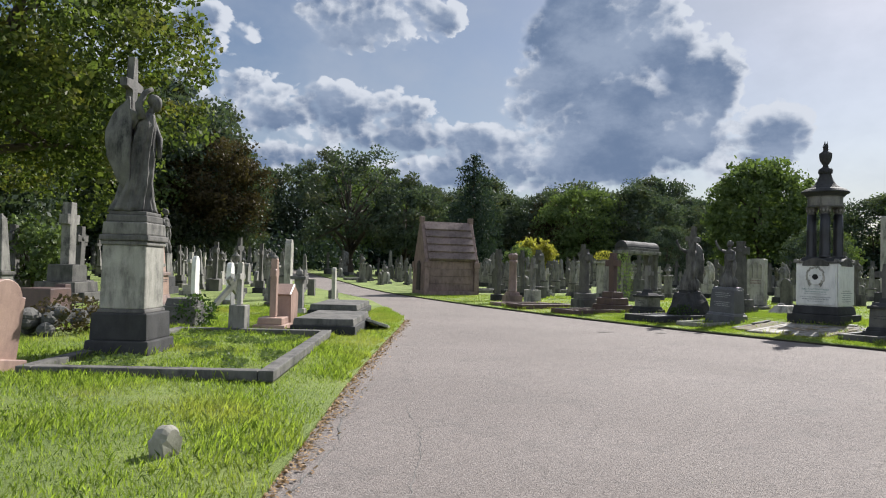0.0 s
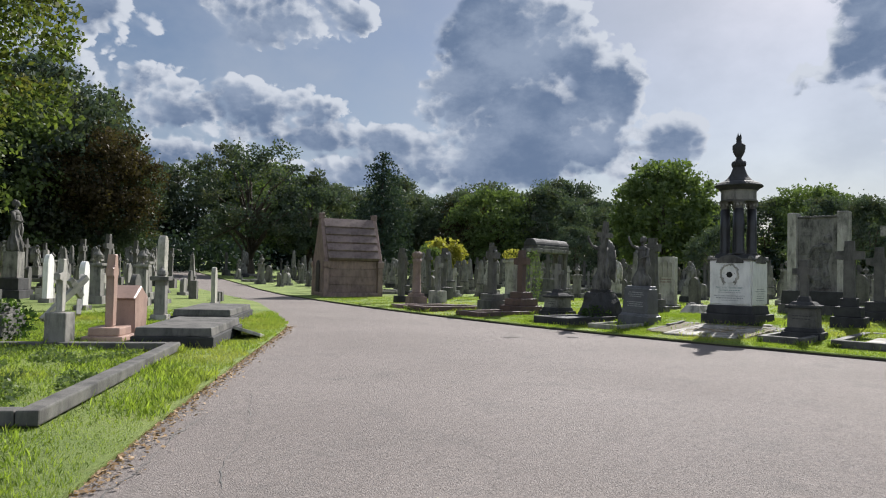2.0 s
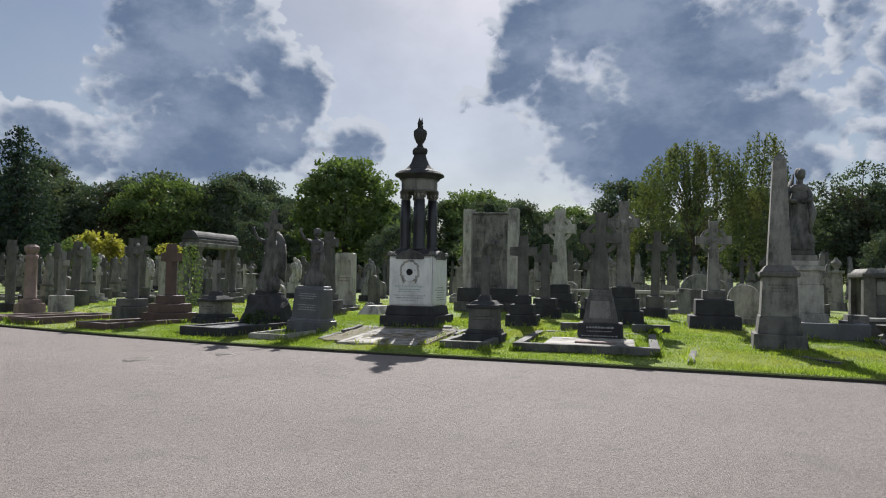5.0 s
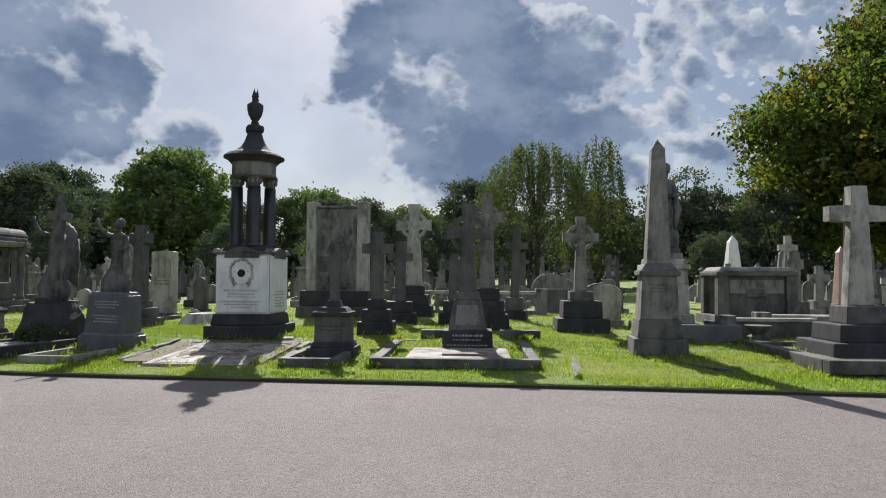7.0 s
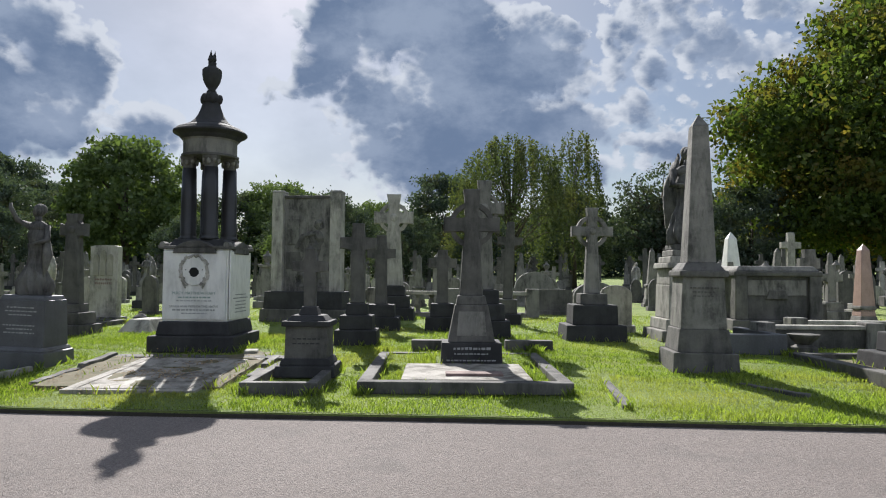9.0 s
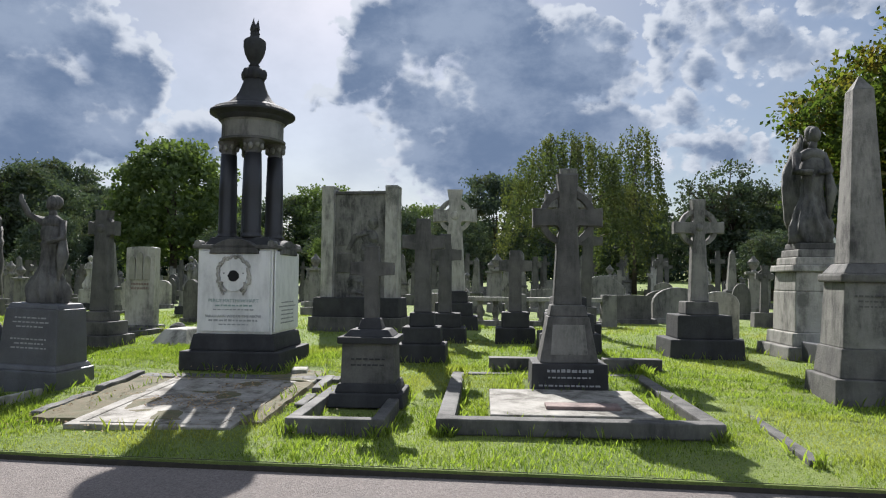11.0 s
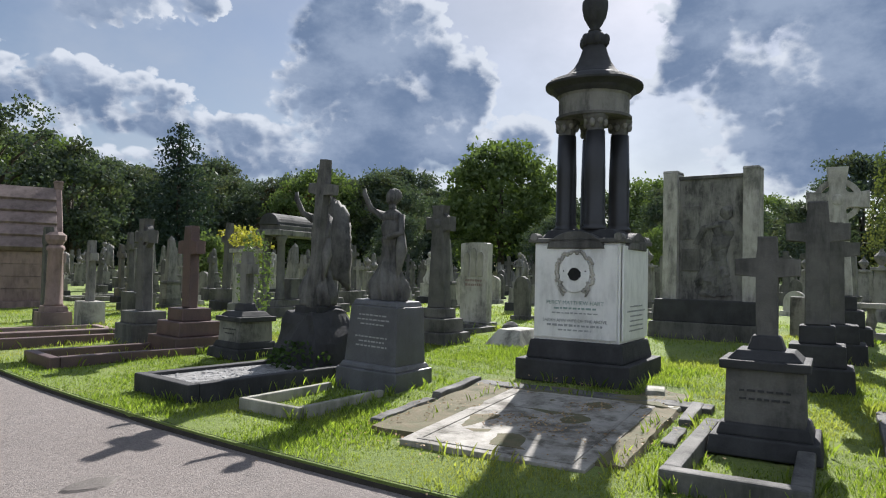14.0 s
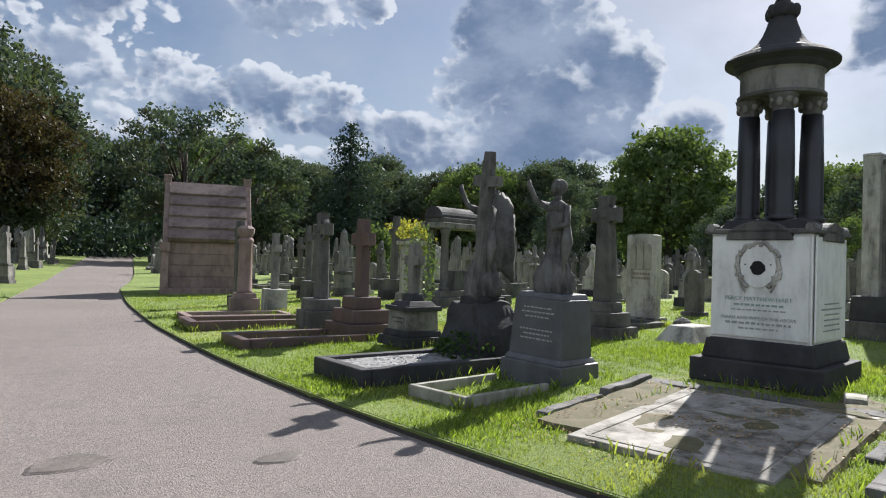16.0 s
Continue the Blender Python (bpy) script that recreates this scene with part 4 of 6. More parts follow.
for s in (-1, 1):
    part("slab_border", block(1.21, 0.03, 0.008, 0.049, 1, 0, s * 0.985, 0.002), M_SLAB, ob)
part("step_slab", block(2.45, 0.22, 0.11, -0.06, 1, 0, 1.25, 0.015), M_SOOT, ob)

# bare ground and loose flags beside the plinth
ob = thing("bare_soil", 16.35, 7.85, T, "dry bare soil with clippings beside a plinth", "soil", dz=-0.03)
part("bed", roughen(block(0.55, 1.25, 0.05, 0, 0.9, 0, 0, 0), 0.03, 4, 12, 2.0), M_DRY, ob)
bare(16.35, 7.85, 0.22, 0.55, T)
for x, y, w, l, r in ((15.85, 7.72, 0.5, 0.16, T), (16.5, 8.0, 0.2, 0.34, T + 12)):
    ob = thing("loose_flag", x, y, r, "loose pale flagstone on bare soil", "flagstone", dz=0.0)
    part("flag", roughen(block(w, l, 0.05, 0, 0.96, bevel=0.012), 0.01, 7, 3), M_KERB, ob)

# small cross on a pedestal within a kerb
kerb_plot("kerbed_grave", 14.82, 6.53, T, 0.86, 1.85, 0.13, "narrow kerbed grave grown with grass", M_SOOT, 0.12, None)


def pedestal_cross(name, x, y, rz, label, w, ped_h, total, span, arm, mat, dark):
    ob = thing(name, x, y, rz, label, "grave cross", dz=0.0)
    part("foot", block(w * 1.42, w * 1.3, 0.14, 0, 0.94, bevel=0.015), dark, ob)
    part("foot", block(w * 1.2, w * 1.1, 0.09, 0.14, 0.9, bevel=0.02), dark, ob)
    part("pedestal", block(w, w * 0.9, ped_h - 0.36, 0.22, 0.96, bevel=0.012), mat, ob)
    part("cap", block(w * 1.13, w * 1.02, 0.07, ped_h - 0.15, 1, bevel=0.015), dark, ob)
    part("cap", block(w * 0.95, w * 0.85, 0.07, ped_h - 0.08, 0.75, bevel=0.012), dark, ob)
    part("collar", block(0.27, 0.25, 0.12, ped_h - 0.02, 0.72, bevel=0.02), dark, ob)
    part("cross", prism(cross_outline(total - ped_h, 0.135, span, arm - ped_h, 0.13, 0.15), 0.13, z=ped_h), mat, ob)
    bars(ob, w * 0.62, ped_h * 0.6, 2, -w * 0.452, dark, int(x * 10), 0.018, 0.06)
    bare(x, y, w * 0.7, w * 0.66, rz)
    return ob


pedestal_cross("pedestal_cross", 15.28, 6.54, T, "plain stone cross on a square dark-capped pedestal", 0.55, 0.78, 1.64, 0.46, 1.40, M_SOOT, M_DARK)

# large wheel cross with its ledger inside a wide kerb
kerb_plot("kerbed_grave", 15.86, 4.63, T, 2.42, 3.0, 0.1, "wide stone kerb round grass and a ledger", M_SOOT, 0.16, None, open_back=False)
ob = thing("ledger_slab", 15.5, 4.52, T, "flat pale ledger slab before a wheel cross", "grave slab", dz=0.02)
part("slab", roughen(block(1.55, 1.45, 0.07, 0, 1, 0, 0, 0.012), 0.004, 8, 5), M_SLAB, ob)
part("raised_strip", block(0.7, 0.22, 0.035, 0.068, 1, 0.1, -0.35, 0.01), M_SAND, ob)
bare(15.5, 4.52, 0.79, 0.74, T)
ob = thing("wheel_cross", 16.55, 4.62, T, "tall grey stone wheel cross on a tapered inscribed base", "grave cross", dz=-0.02)
part("foot", block(0.86, 0.6, 0.33, 0, 0.97, bevel=0.012), M_DARK, ob, "blackened inscribed block")
bars(ob, 0.62, 0.235, 1, -0.305, M_PALEINK, 30, 0.036, 0.05)
bars(ob, 0.8, 0.17, 1, -0.309, M_PALEINK, 31, 0.02, 0.05)
bars(ob, 0.84, 0.08, 1, -0.312, M_PALEINK, 33, 0.02, 0.05)
part("die", block(0.66, 0.46, 0.52, 0.33, 0.7, bevel=0.015, top_y=0.8), M_SOOT, ob)
pl = part("tablet", block(0.42, 0.02, 0.34, 0.0, 0.86, 0, 0, 0.006), M_GREY, ob)
pl.matrix_basis = pose(0, -0.216, 0.42, -5, 0, 0)
part("neck", block(0.44, 0.33, 0.13, 0.85, 0.88, bevel=0.015), M_SOOT, ob)
part("cross", prism(celtic_outline(1.53, 0.235, 0.80, 1.02, 0.33), 0.2, bevel=0.015, z=0.97), M_SOOT, ob)
part("ring", ring_bm(1.99, 0.325, 0.255, 0.12), M_SOOT, ob)
bare(16.55, 4.62, 0.5, 0.35, T)
# back kerbs beside it
ob = thing("kerb_block", 17.5, 5.35, T, "dark low kerb block in the grass", "grave kerb")
part("kerb", block(0.75, 0.2, 0.18, -0.03, 1), M_SOOT, ob)
ob = thing("kerb_block", 17.8, 3.9, T, "dark low kerb block in the grass", "grave kerb")
part("kerb", block(0.75, 0.2, 0.18, -0.03, 1), M_SOOT, ob)
for x, y, l, r in ((15.1, 2.7, 2.0, 6), (15.5, 0.9, 0.9, 40)):
    ob = thing("sunken_kerb", x, y, r, "pale kerb stone sunk in the grass", "kerb stone")
    part("kerb", roughen(block(l, 0.10, 0.09, -0.065, 1), 0.012, 6, 5), M_SOOT, ob)
    bare(x, y, l / 2, 0.06, r)

# crosses behind
S2 = [(0.72, 0.66, 0.26, M_DARK), (0.56, 0.5, 0.24, M_DARK), (0.36, 0.32, 0.2, M_DARK)]
cross_grave("latin_cross", 18.0, 6.82, T, "plain weathered cross on stepped black base", S2, M_SOOT, 2.06, 0.20, 0.62, 1.72, 0.16)
cross_grave("wheel_cross", 23.6, 7.8, T, "pale wheel cross on a high black base", [(1.1, 0.9, 0.32, M_DARK), (0.86, 0.7, 0.3, M_DARK), (0.62, 0.5, 0.25, M_DARK)], M_LIGHT, 3.2, 0.34, 1.0, 2.6, 0.24, celtic=True, foot=0.5)
cross_grave("wheel_cross", 19.5, 4.87, T, "tall wheel cross on three black steps", [(0.95, 0.8, 0.32, M_DARK), (0.75, 0.62, 0.3, M_DARK), (0.55, 0.45, 0.26, M_DARK)], M_GREY, 2.92, 0.26, 0.74, 2.4, 0.2, celtic=True, foot=0.36)
cross_grave("wheel_cross", 19.75, 2.9, T, "carved wheel cross on a stepped dark base", [(1.1, 0.9, 0.3, M_DARK), (0.82, 0.68, 0.36, M_DARK), (0.5, 0.42, 0.2, M_SOOT)], M_GREY, 2.44, 0.2, 0.76, 2.0, 0.17, celtic=True, foot=0.28)
cross_grave("latin_cross", 20.9, 5.95, T, "draped dark cross on black steps", [(0.72, 0.62, 0.3, M_DARK), (0.5, 0.45, 0.28, M_DARK)], M_SOOT, 1.7, 0.2, 0.6, 1.42, 0.16)
cross_grave("latin_cross", 20.6, 7.2, T, "weathered cross on a black base", [(0.8, 0.7, 0.3, M_DARK), (0.6, 0.52, 0.26, M_DARK)], M_SOOT, 2.0, 0.2, 0.6, 1.62, 0.16)


# carved relief wall
def relief_wall():
    ob = thing("relief_wall", 22.5, 9.65, -84, "tall carved relief panel between two grey pillars", "grave monument", dz=-0.02)
    part("base", block(2.1, 0.95, 0.34, 0, 0.98, bevel=0.02), M_SOOT, ob)
    part("base", block(1.95, 0.8, 0.42, 0.34, 0.97, bevel=0.02), M_DARK, ob)
    for s in (-1, 1):
        part("pillar", block(0.27, 0.42, 2.42, 0.74, 1, s * 0.72, 0, 0.012), M_LIGHT, ob)
        part("pillar_cap", block(0.29, 0.44, 0.05, 3.16, 0.9, s * 0.72, 0, 0.012), M_LIGHT, ob)
    panel = part("panel", block(1.20, 0.2, 2.36, 0.74, 1, 0, 0.04, 0.01), M_GREY, ob)
    part("top_moulding", block(1.20, 0.26, 0.07, 3.03, 1, 0, 0.03, 0.015), M_SOOT, ob)
    fig = bmesh.new()
    robe(fig, 1.05, 0.22, 0.12, 7, 0.1, 0.03, 0.92)
    ball((0.12, 0, 2.08), (0.15, 0.10, 0.22), fig, 14)
    ball((0.16, -0.02, 2.40), (0.085, 0.08, 0.115), fig, 12)
    tube([(0.12, -0.05, 2.22), (-0.12, -0.1, 2.12), (-0.24, -0.08, 1.82)], [0.06, 0.05, 0.035], 8, fig)
    wing(fig, 1, 1.5, 0.95, 0.2, 0.02, 0.04, 0.3)
    for v in fig.verts:
        v.co = (v.co.x * 1.35 + 0.06, -0.07 + v.co.y * 0.42, 0.84 + (v.co.z - 0.92) * 1.05)
    part("carved_figure", roughen(roughen(fig, 0.04, 5), 0.02, 14), M_STATUE, panel, "pale carved figure in low relief")
    part("tablet", block(0.32, 0.04, 0.62, 1.9, 1, -0.36, -0.07, 0.008), M_GREY, panel)
    part("tablet", block(0.34, 0.04, 0.42, 1.3, 1, -0.36, -0.07, 0.008), M_SOOT, panel)
    bare(22.5, 9.65, 1.0, 0.5, -84)


relief_wall()


# obelisk
def obelisk(name, x, y, rz, label, w, mats, zs, shaft, lean=0.0):
    ob = thing(name, x, y, rz, label, "obelisk", dz=-0.03)
    ob.matrix_basis = ob.matrix_basis @ pose(0, 0, 0, 0, lean, 0)
    base, die, sh = mats
    part("foot", block(w * 1.42, w * 1.42, zs[0], 0, 0.97, bevel=0.015), base, ob)
    part("foot", block(w * 1.18, w * 1.18, zs[1] - zs[0], zs[0], 0.9, bevel=0.015), base, ob)
    d = part("die", block(w, w, zs[2] - zs[1], zs[1], 0.9, bevel=0.012), die, ob)
    bars(d, w * 0.62, zs[1] + (zs[2] - zs[1]) * 0.78, 7, -w * 0.478, M_SOOT, int(x * 7 + y), 0.02, 0.055, -0.06)
    part("cornice", block(w * 1.06, w * 1.06, 0.09, zs[2], 1, bevel=0.025), base, ob)
    part("cornice", block(w * 0.96, w * 0.96, zs[3] - zs[2] - 0.09, zs[2] + 0.09, 0.74, bevel=0.015), base, ob)
    t = zs[4] - shaft * 0.45
    part("shaft", block(shaft, shaft, t - zs[3], zs[3], 0.56, bevel=0.01), sh, ob)
    part("point", block(shaft * 0.56, shaft * 0.56, zs[4] - t, t, 0.04, bevel=0), sh, ob)
    bare(x, y, w * 0.72, w * 0.72, rz)
    return ob


obelisk("obelisk", 16.9, 1.5, -83, "tall pale obelisk on an inscribed tapered pedestal", 0.61, (M_SOOT, M_GREY, M_GREY), (0.27, 0.58, 1.28, 1.48, 3.56), 0.385, 0.6)


# angel on a flared pedestal
def angel_monument(name, x, y, rz, label, sizes, ped_h, fig_h, mat, wings=True, arm="down", lean=0.0, cross=None, leaning=False):
    ob = thing(name, x, y, rz, label, "angel monument", dz=-0.02)
    z = steps(ob, sizes)
    if cross:
        cx, cy, top, thick, span, arm_z = cross
        part("cross", prism([(cx + a, b) for a, b in cross_outline(top - z, thick, span, arm_z - z, thick, thick)], thick * 0.85, cy, 0.012, z), mat, ob)
    part("statue", leaning_angel(z) if leaning else angel_mesh(fig_h, wings, arm, lean, z), mat, ob, "weathered carved figure", True)
    b = sizes[0]
    bare(x, y, b[0] / 2, b[1] / 2, rz)
    return ob


angel_monument("angel_monument", 20.25, 1.2, T, "winged angel on a tall pale flared pedestal",
               [(1.25, 1.2, 0.2, M_GREY), (1.02, 0.96, 0.2, M_LIGHT), (0.86, 0.8, 0.62, M_LIGHT), (0.82, 0.76, 0.3, M_LIGHT), (0.92, 0.86, 0.1, M_LIGHT), (0.77, 0.72, 0.12, M_LIGHT), (0.66, 0.62, 0.12, M_GREY), (0.58, 0.54, 0.1, M_SOOT)], 1.75, 1.85, M_STATUE, True, "down", 0.06)
# low granite kerb before it
kerb_plot("kerbed_grave", 19.0, 0.75, T, 1.2, 1.8, 0.28, "dark granite kerb with corner posts", M_GRANITE, 0.14, None, open_back=True)

# chest tomb and stones behind
ob = thing("chest_tomb", 23.6, -1.0, T, "long grey chest tomb with corner pilasters", "chest tomb", dz=-0.02)
part("plinth", block(2.15, 1.5, 0.25, 0, 0.97, bevel=0.02), M_SOOT, ob)
part("body", block(1.66, 1.05, 0.95, 0.25, 1, bevel=0.015), M_SOOT, ob)
for sx in (-1, 1):
    for sy in (-1, 1):
        part("pilaster", block(0.28, 0.26, 1.0, 0.25, 0.9, sx * 0.82, sy * 0.52, 0.02), M_SOOT, ob)
part("panel", block(1.3, 0.04, 0.34, 0.78, 1, 0, -0.535, 0.01), M_GREY, ob)
part("scroll_panel", block(0.5, 0.05, 0.2, 0.7, 0.7, 0, -0.56, 0.02), M_SOOT, ob)
part("lid", block(1.95, 1.32, 0.12, 1.2, 1, bevel=0.04), M_SOOT, ob)
part("lid", block(1.85, 1.2, 0.11, 1.32, 0.9, bevel=0.04), M_GREY, ob)
bare(23.6, -1.0, 1.35, 0.75, T)
obelisk("obelisk", 30.8, -1.7, T, "short pale granite stele with a pointed top", 0.5, (M_LIGHT, M_WHITE, M_WHITE), (0.2, 0.4, 1.1, 1.3, 2.7), 0.5)
cross_grave("latin_cross", 30.0, -3.3, T, "small pale cross behind the chest tomb", [(0.6, 0.5, 0.3, M_GREY)], M_LIGHT, 2.6, 0.2, 0.62, 2.2, 0.16)
cross_grave("wheel_cross", 25.4, -2.45, T, "rough stone cross with a rock base", [(0.6, 0.6, 0.55, M_ROCK)], M_GREY, 1.9, 0.26, 0.5, 1.55, 0.2)
cross_grave("latin_cross", 27.1, -3.5, T, "grey cross on a block", [(0.8, 0.6, 0.3, M_GREY), (0.5, 0.4, 0.25, M_GREY)], M_GREY, 1.55, 0.2, 0.6, 1.2, 0.16)
obelisk("obelisk", 24.6, -3.4, T, "slim pink granite obelisk", 0.36, (M_GREY, M_PINK, M_PINK), (0.15, 0.3, 0.45, 0.5, 2.0), 0.34)
for x, y, w, h, o in ((33, 4.9, 1.9, 1.35, "shoulder"), (33.3, 6.7, 1.5, 0.85, "flat"), (32.8, 3.0, 1.2, 0.85, "arch"), (28.0, 2.7, 1.35, 1.0, "round"), (27.4, 4.0, 1.2, 0.8, "flat")):
    headstone("headstone", x, y, T, w, h, 0.22, M_GREY if w > 1.3 else M_SOOT, "wide grey headstone among low walls", o)

# low walls of a family plot
for x, y, l, r in ((20.6, -1.9, 2.2, T), (19.3, -0.75, 1.6, T)):
    ob = thing("plot_wall", x, y, r, "low dark stone plot wall with end posts", "plot wall")
    part("wall", block(l, 0.2, 0.34, -0.03, 1, bevel=0.02), M_SOOT, ob)
    part("coping", block(l * 0.98, 0.26, 0.07, 0.31, 1, bevel=0.02), M_LIGHT, ob)
    for s in (-1, 1):
        part("post", block(0.32, 0.32, 0.46, -0.03, 0.94, s * (l / 2 + 0.1), 0, 0.02), M_GREY, ob)
ob = thing("balustrade", 25.4, 6.6, T, "low pierced stone balustrade round a plot", "balustrade")
part("base_rail", block(4.6, 0.25, 0.16, -0.02, 1), M_GREY, ob)
part("top_rail", block(4.6, 0.28, 0.1, 0.62, 1), M_LIGHT, ob)
for k in range(12):
    part("baluster", lathe([(0.09, 0.13), (0.06, 0.2), (0.1, 0.35), (0.055, 0.52), (0.09, 0.63)], 8, -2.1 + k * 0.38), M_GREY, ob)
for s in (-1, 0, 1):
    part("pier", block(0.36, 0.36, 0.82, -0.02, 0.95, s * 2.2, 0), M_GREY, ob)
ob = thing("urn", 26.2, 8.6, T, "small pale carved stone urn", "urn", dz=0.0)
part("bowl", lathe([(0.14, 0), (0.14, 0.1), (0.06, 0.18), (0.2, 0.34), (0.24, 0.42), (0.1, 0.52)], 16), M_WHITE, ob)

# big cross on steps within a kerb
kerb_plot("kerbed_grave", 16.95, -1.5, T, 2.4, 3.0, 0.15, "broad kerbed plot with turned soil", M_SOOT, 0.2, M_DRY, "dry soil and clippings", 0.07)
cross_grave("latin_cross", 17.15, -1.55, T, "large pale cross on three heavy stone steps", [(1.4, 1.25, 0.28, M_DARK), (1.02, 0.92, 0.27, M_DARK), (0.62, 0.56, 0.28, M_SOOT)], M_LIGHT, 2.72, 0.25, 0.92, 2.28, 0.22, foot=0.42)
ob = thing("stone_bench_pot", 18.6, -0.35, T, "squat dark stone pot on a foot", "stone pot")
part("bowl", lathe([(0.2, 0), (0.2, 0.1), (0.1, 0.14), (0.22, 0.26), (0.24, 0.3), (0.18, 0.3)], 14), M_SOOT, ob)

# grey tapered block, statue behind it, angel with a cross
ob = thing("tapered_block", 15.0, 10.55, -80, "leaning grey granite memorial block carrying a robed statue", "memorial block", dz=-0.15)
ob.matrix_basis = ob.matrix_basis @ pose(0, 0, 0, 0, 2.0, 0)
part("foot", block(0.86, 0.74, 0.36, 0, 0.96, bevel=0.02), M_GRANITE, ob)
part("foot", block(0.79, 0.67, 0.06, 0.36, 0.92, bevel=0.02), M_GRANITE, ob)
part("die", block(0.71, 0.58, 0.64, 0.41, 0.9, bevel=0.012), M_GRANITE, ob)
part("cap", block(0.62, 0.5, 0.06, 1.05, 0.92, bevel=0.012), M_GRANITE, ob)
for k, r in ((0.94, 3), (0.70, 4)):
    bars(ob, 0.46, k, r, -0.265 - (1.05 - k) * 0.045, M_PALEINK, int(k * 100), 0.018, 0.05)
part("statue", angel_mesh(1.28, False, "up", 0.0, 1.10), M_STATUE, ob, "weathered carved figure with a raised arm", True)
bare(15.0, 10.55, 0.5, 0.42, -80)
ob = kerb_plot("kerbed_grave", 13.95, 10.4, -82, 0.8, 1.3, 0.1, "thin pale kerb round a small plot", M_KERB, 0.07, None, open_back=True)
ob = angel_monument("angel_monument", 15.1, 11.9, -88, "angel holding a tall cross on a dark rock base", [(0.9, 0.82, 0.2, M_DARK), (0.46, 0.42, 0.64, M_DARK)], 0.9, 1.48, M_STATUE, True, "up", 0.03, (0.13, -0.16, 2.70, 0.125, 0.48, 2.33))
next(c for c in ob.children if c.name.startswith("cross")).matrix_basis = pose(-0.15, 0, 0, 0, 6, 0)
part("rockwork", roughen(block(1.06, 0.96, 0.78, 0.0, 0.56, bevel=0.05), 0.07, 3.6, 5, 3.0), M_DARK, ob, "blackened rough rockwork mound")
kerb_plot("kerbed_grave", 13.95, 11.75, -88, 1.1, 2.0, 0.17, "dark kerb filled with stone chips", M_DARK, 0.13, M_GRAVEL, "grey stone chips", 0.13)

# small pedestal cross, red granite cross, rough wheel cross, kerbs
pedestal_cross("pedestal_cross", 15.05, 13.5, -90, "small grey cross on a square dark-capped pedestal", 0.58, 0.66, 1.50, 0.4, 1.25, M_GREY, M_DARK)
cross_grave("latin_cross", 14.95, 14.95, -92, "red granite cross on three polished steps", [(1.0, 0.9, 0.26, M_RED), (0.78, 0.7, 0.22, M_RED), (0.52, 0.48, 0.2, M_RED)], M_RED, 1.96, 0.21, 0.64, 1.62, 0.15)
kerb_plot("kerbed_grave", 13.85, 14.9, -91, 1.05, 2.1, 0.13, "red granite kerb sunk in grass", M_RED, 0.13, None)
cross_grave("wheel_cross", 14.75, 16.1, -92, "grey wheel cross on a rough rock base", [(0.74, 0.66, 0.36, M_ROCK), (0.6, 0.52, 0.2, M_ROCK)], M_SOOT, 2.08, 0.22, 0.56, 1.78, 0.17, celtic=True, foot=0.3)
kerb_plot("kerbed_grave", 13.9, 17.4, -94, 1.1, 2.3, 0.16, "red granite kerbed grave with corner blocks", M_RED, 0.16, None)
kerb_plot("kerbed_grave", 14.2, 19.0, -94, 1.1, 2.2, 0.12, "weathered kerbed grave set in grass", M_SAND, 0.14, None)
cross_grave("latin_cross", 15.35, 19.95, -95, "grey cross on a pale tapered block", [(0.62, 0.45, 0.52, M_LIGHT)], M_GREY, 1.8, 0.17, 0.5, 1.45, 0.14)
ob = thing("broken_column", 14.9, 20.7, -95, "round pink stone column on a square base", "grave column")
part("base", block(0.62, 0.62, 0.3, -0.02, 0.95), M_SAND, ob)
part("base", block(0.48, 0.48, 0.12, 0.28, 0.9), M_SAND, ob)
part("shaft", lathe([(0.2, 0.4), (0.17, 0.46), (0.16, 0.9), (0.145, 1.55), (0.18, 1.6), (0.17, 1.66), (0.12, 1.7)], 18), M_SAND, ob, smooth=True)
part("capital", lathe([(0.14, 1.7), (0.2, 1.8), (0.21, 1.9), (0.12, 1.97)], 8), M_SAND, ob)
cross_grave("latin_cross", 15.3, 22.4, -95, "slim dark cross with a worn head", [(0.5, 0.45, 0.28, M_DARK)], M_SOOT, 2.2, 0.22, 0.42, 1.9, 0.18)
headstone("headstone", 20.5, 13.7, -85, 0.66, 1.78, 0.2, M_LIGHT, "tall flat pale headstone with carved figures", "flat", M_GREY)
ob = next(o for o in bpy.data.objects if o.get("label") == "tall flat pale headstone with carved figures")
for k in (-1, 0, 1):
    part("carving", prism(round_top(0.13, 0.5 + 0.08 * (k == 0), 0.08), 0.035, -0.11, 0.012, 1.08), M_KERB, ob).location.x = k * 0.17
bars(ob, 0.42, 0.98, 2, -0.105, M_SAND, 77, 0.05, 0.09)
kerb_plot("kerbed_grave", 19.4, 13.4, -85, 1.0, 1.7, 0.1, "low kerb before a tall headstone", M_SOOT, 0.12, None)
cross_grave("wheel_cross", 17.9, 12.35, -85, "slender grey wheel cross on square steps", [(0.8, 0.7, 0.2, M_SOOT), (0.62, 0.55, 0.22, M_SOOT), (0.42, 0.38, 0.16, M_SOOT)], M_SOOT, 2.25, 0.25, 0.5, 1.95, 0.18, celtic=True, foot=0.36)
ob = thing("coped_stone", 18.75, 11.35, -85, "low pale coped grave stone", "grave slab")
part("coping", block(0.66, 1.1, 0.26, 0.0, 0.6, bevel=0.02), M_LIGHT, ob)
ob = thing("stone_pot", 19.4, 12.0, 0, "small round dark stone pot", "stone pot")
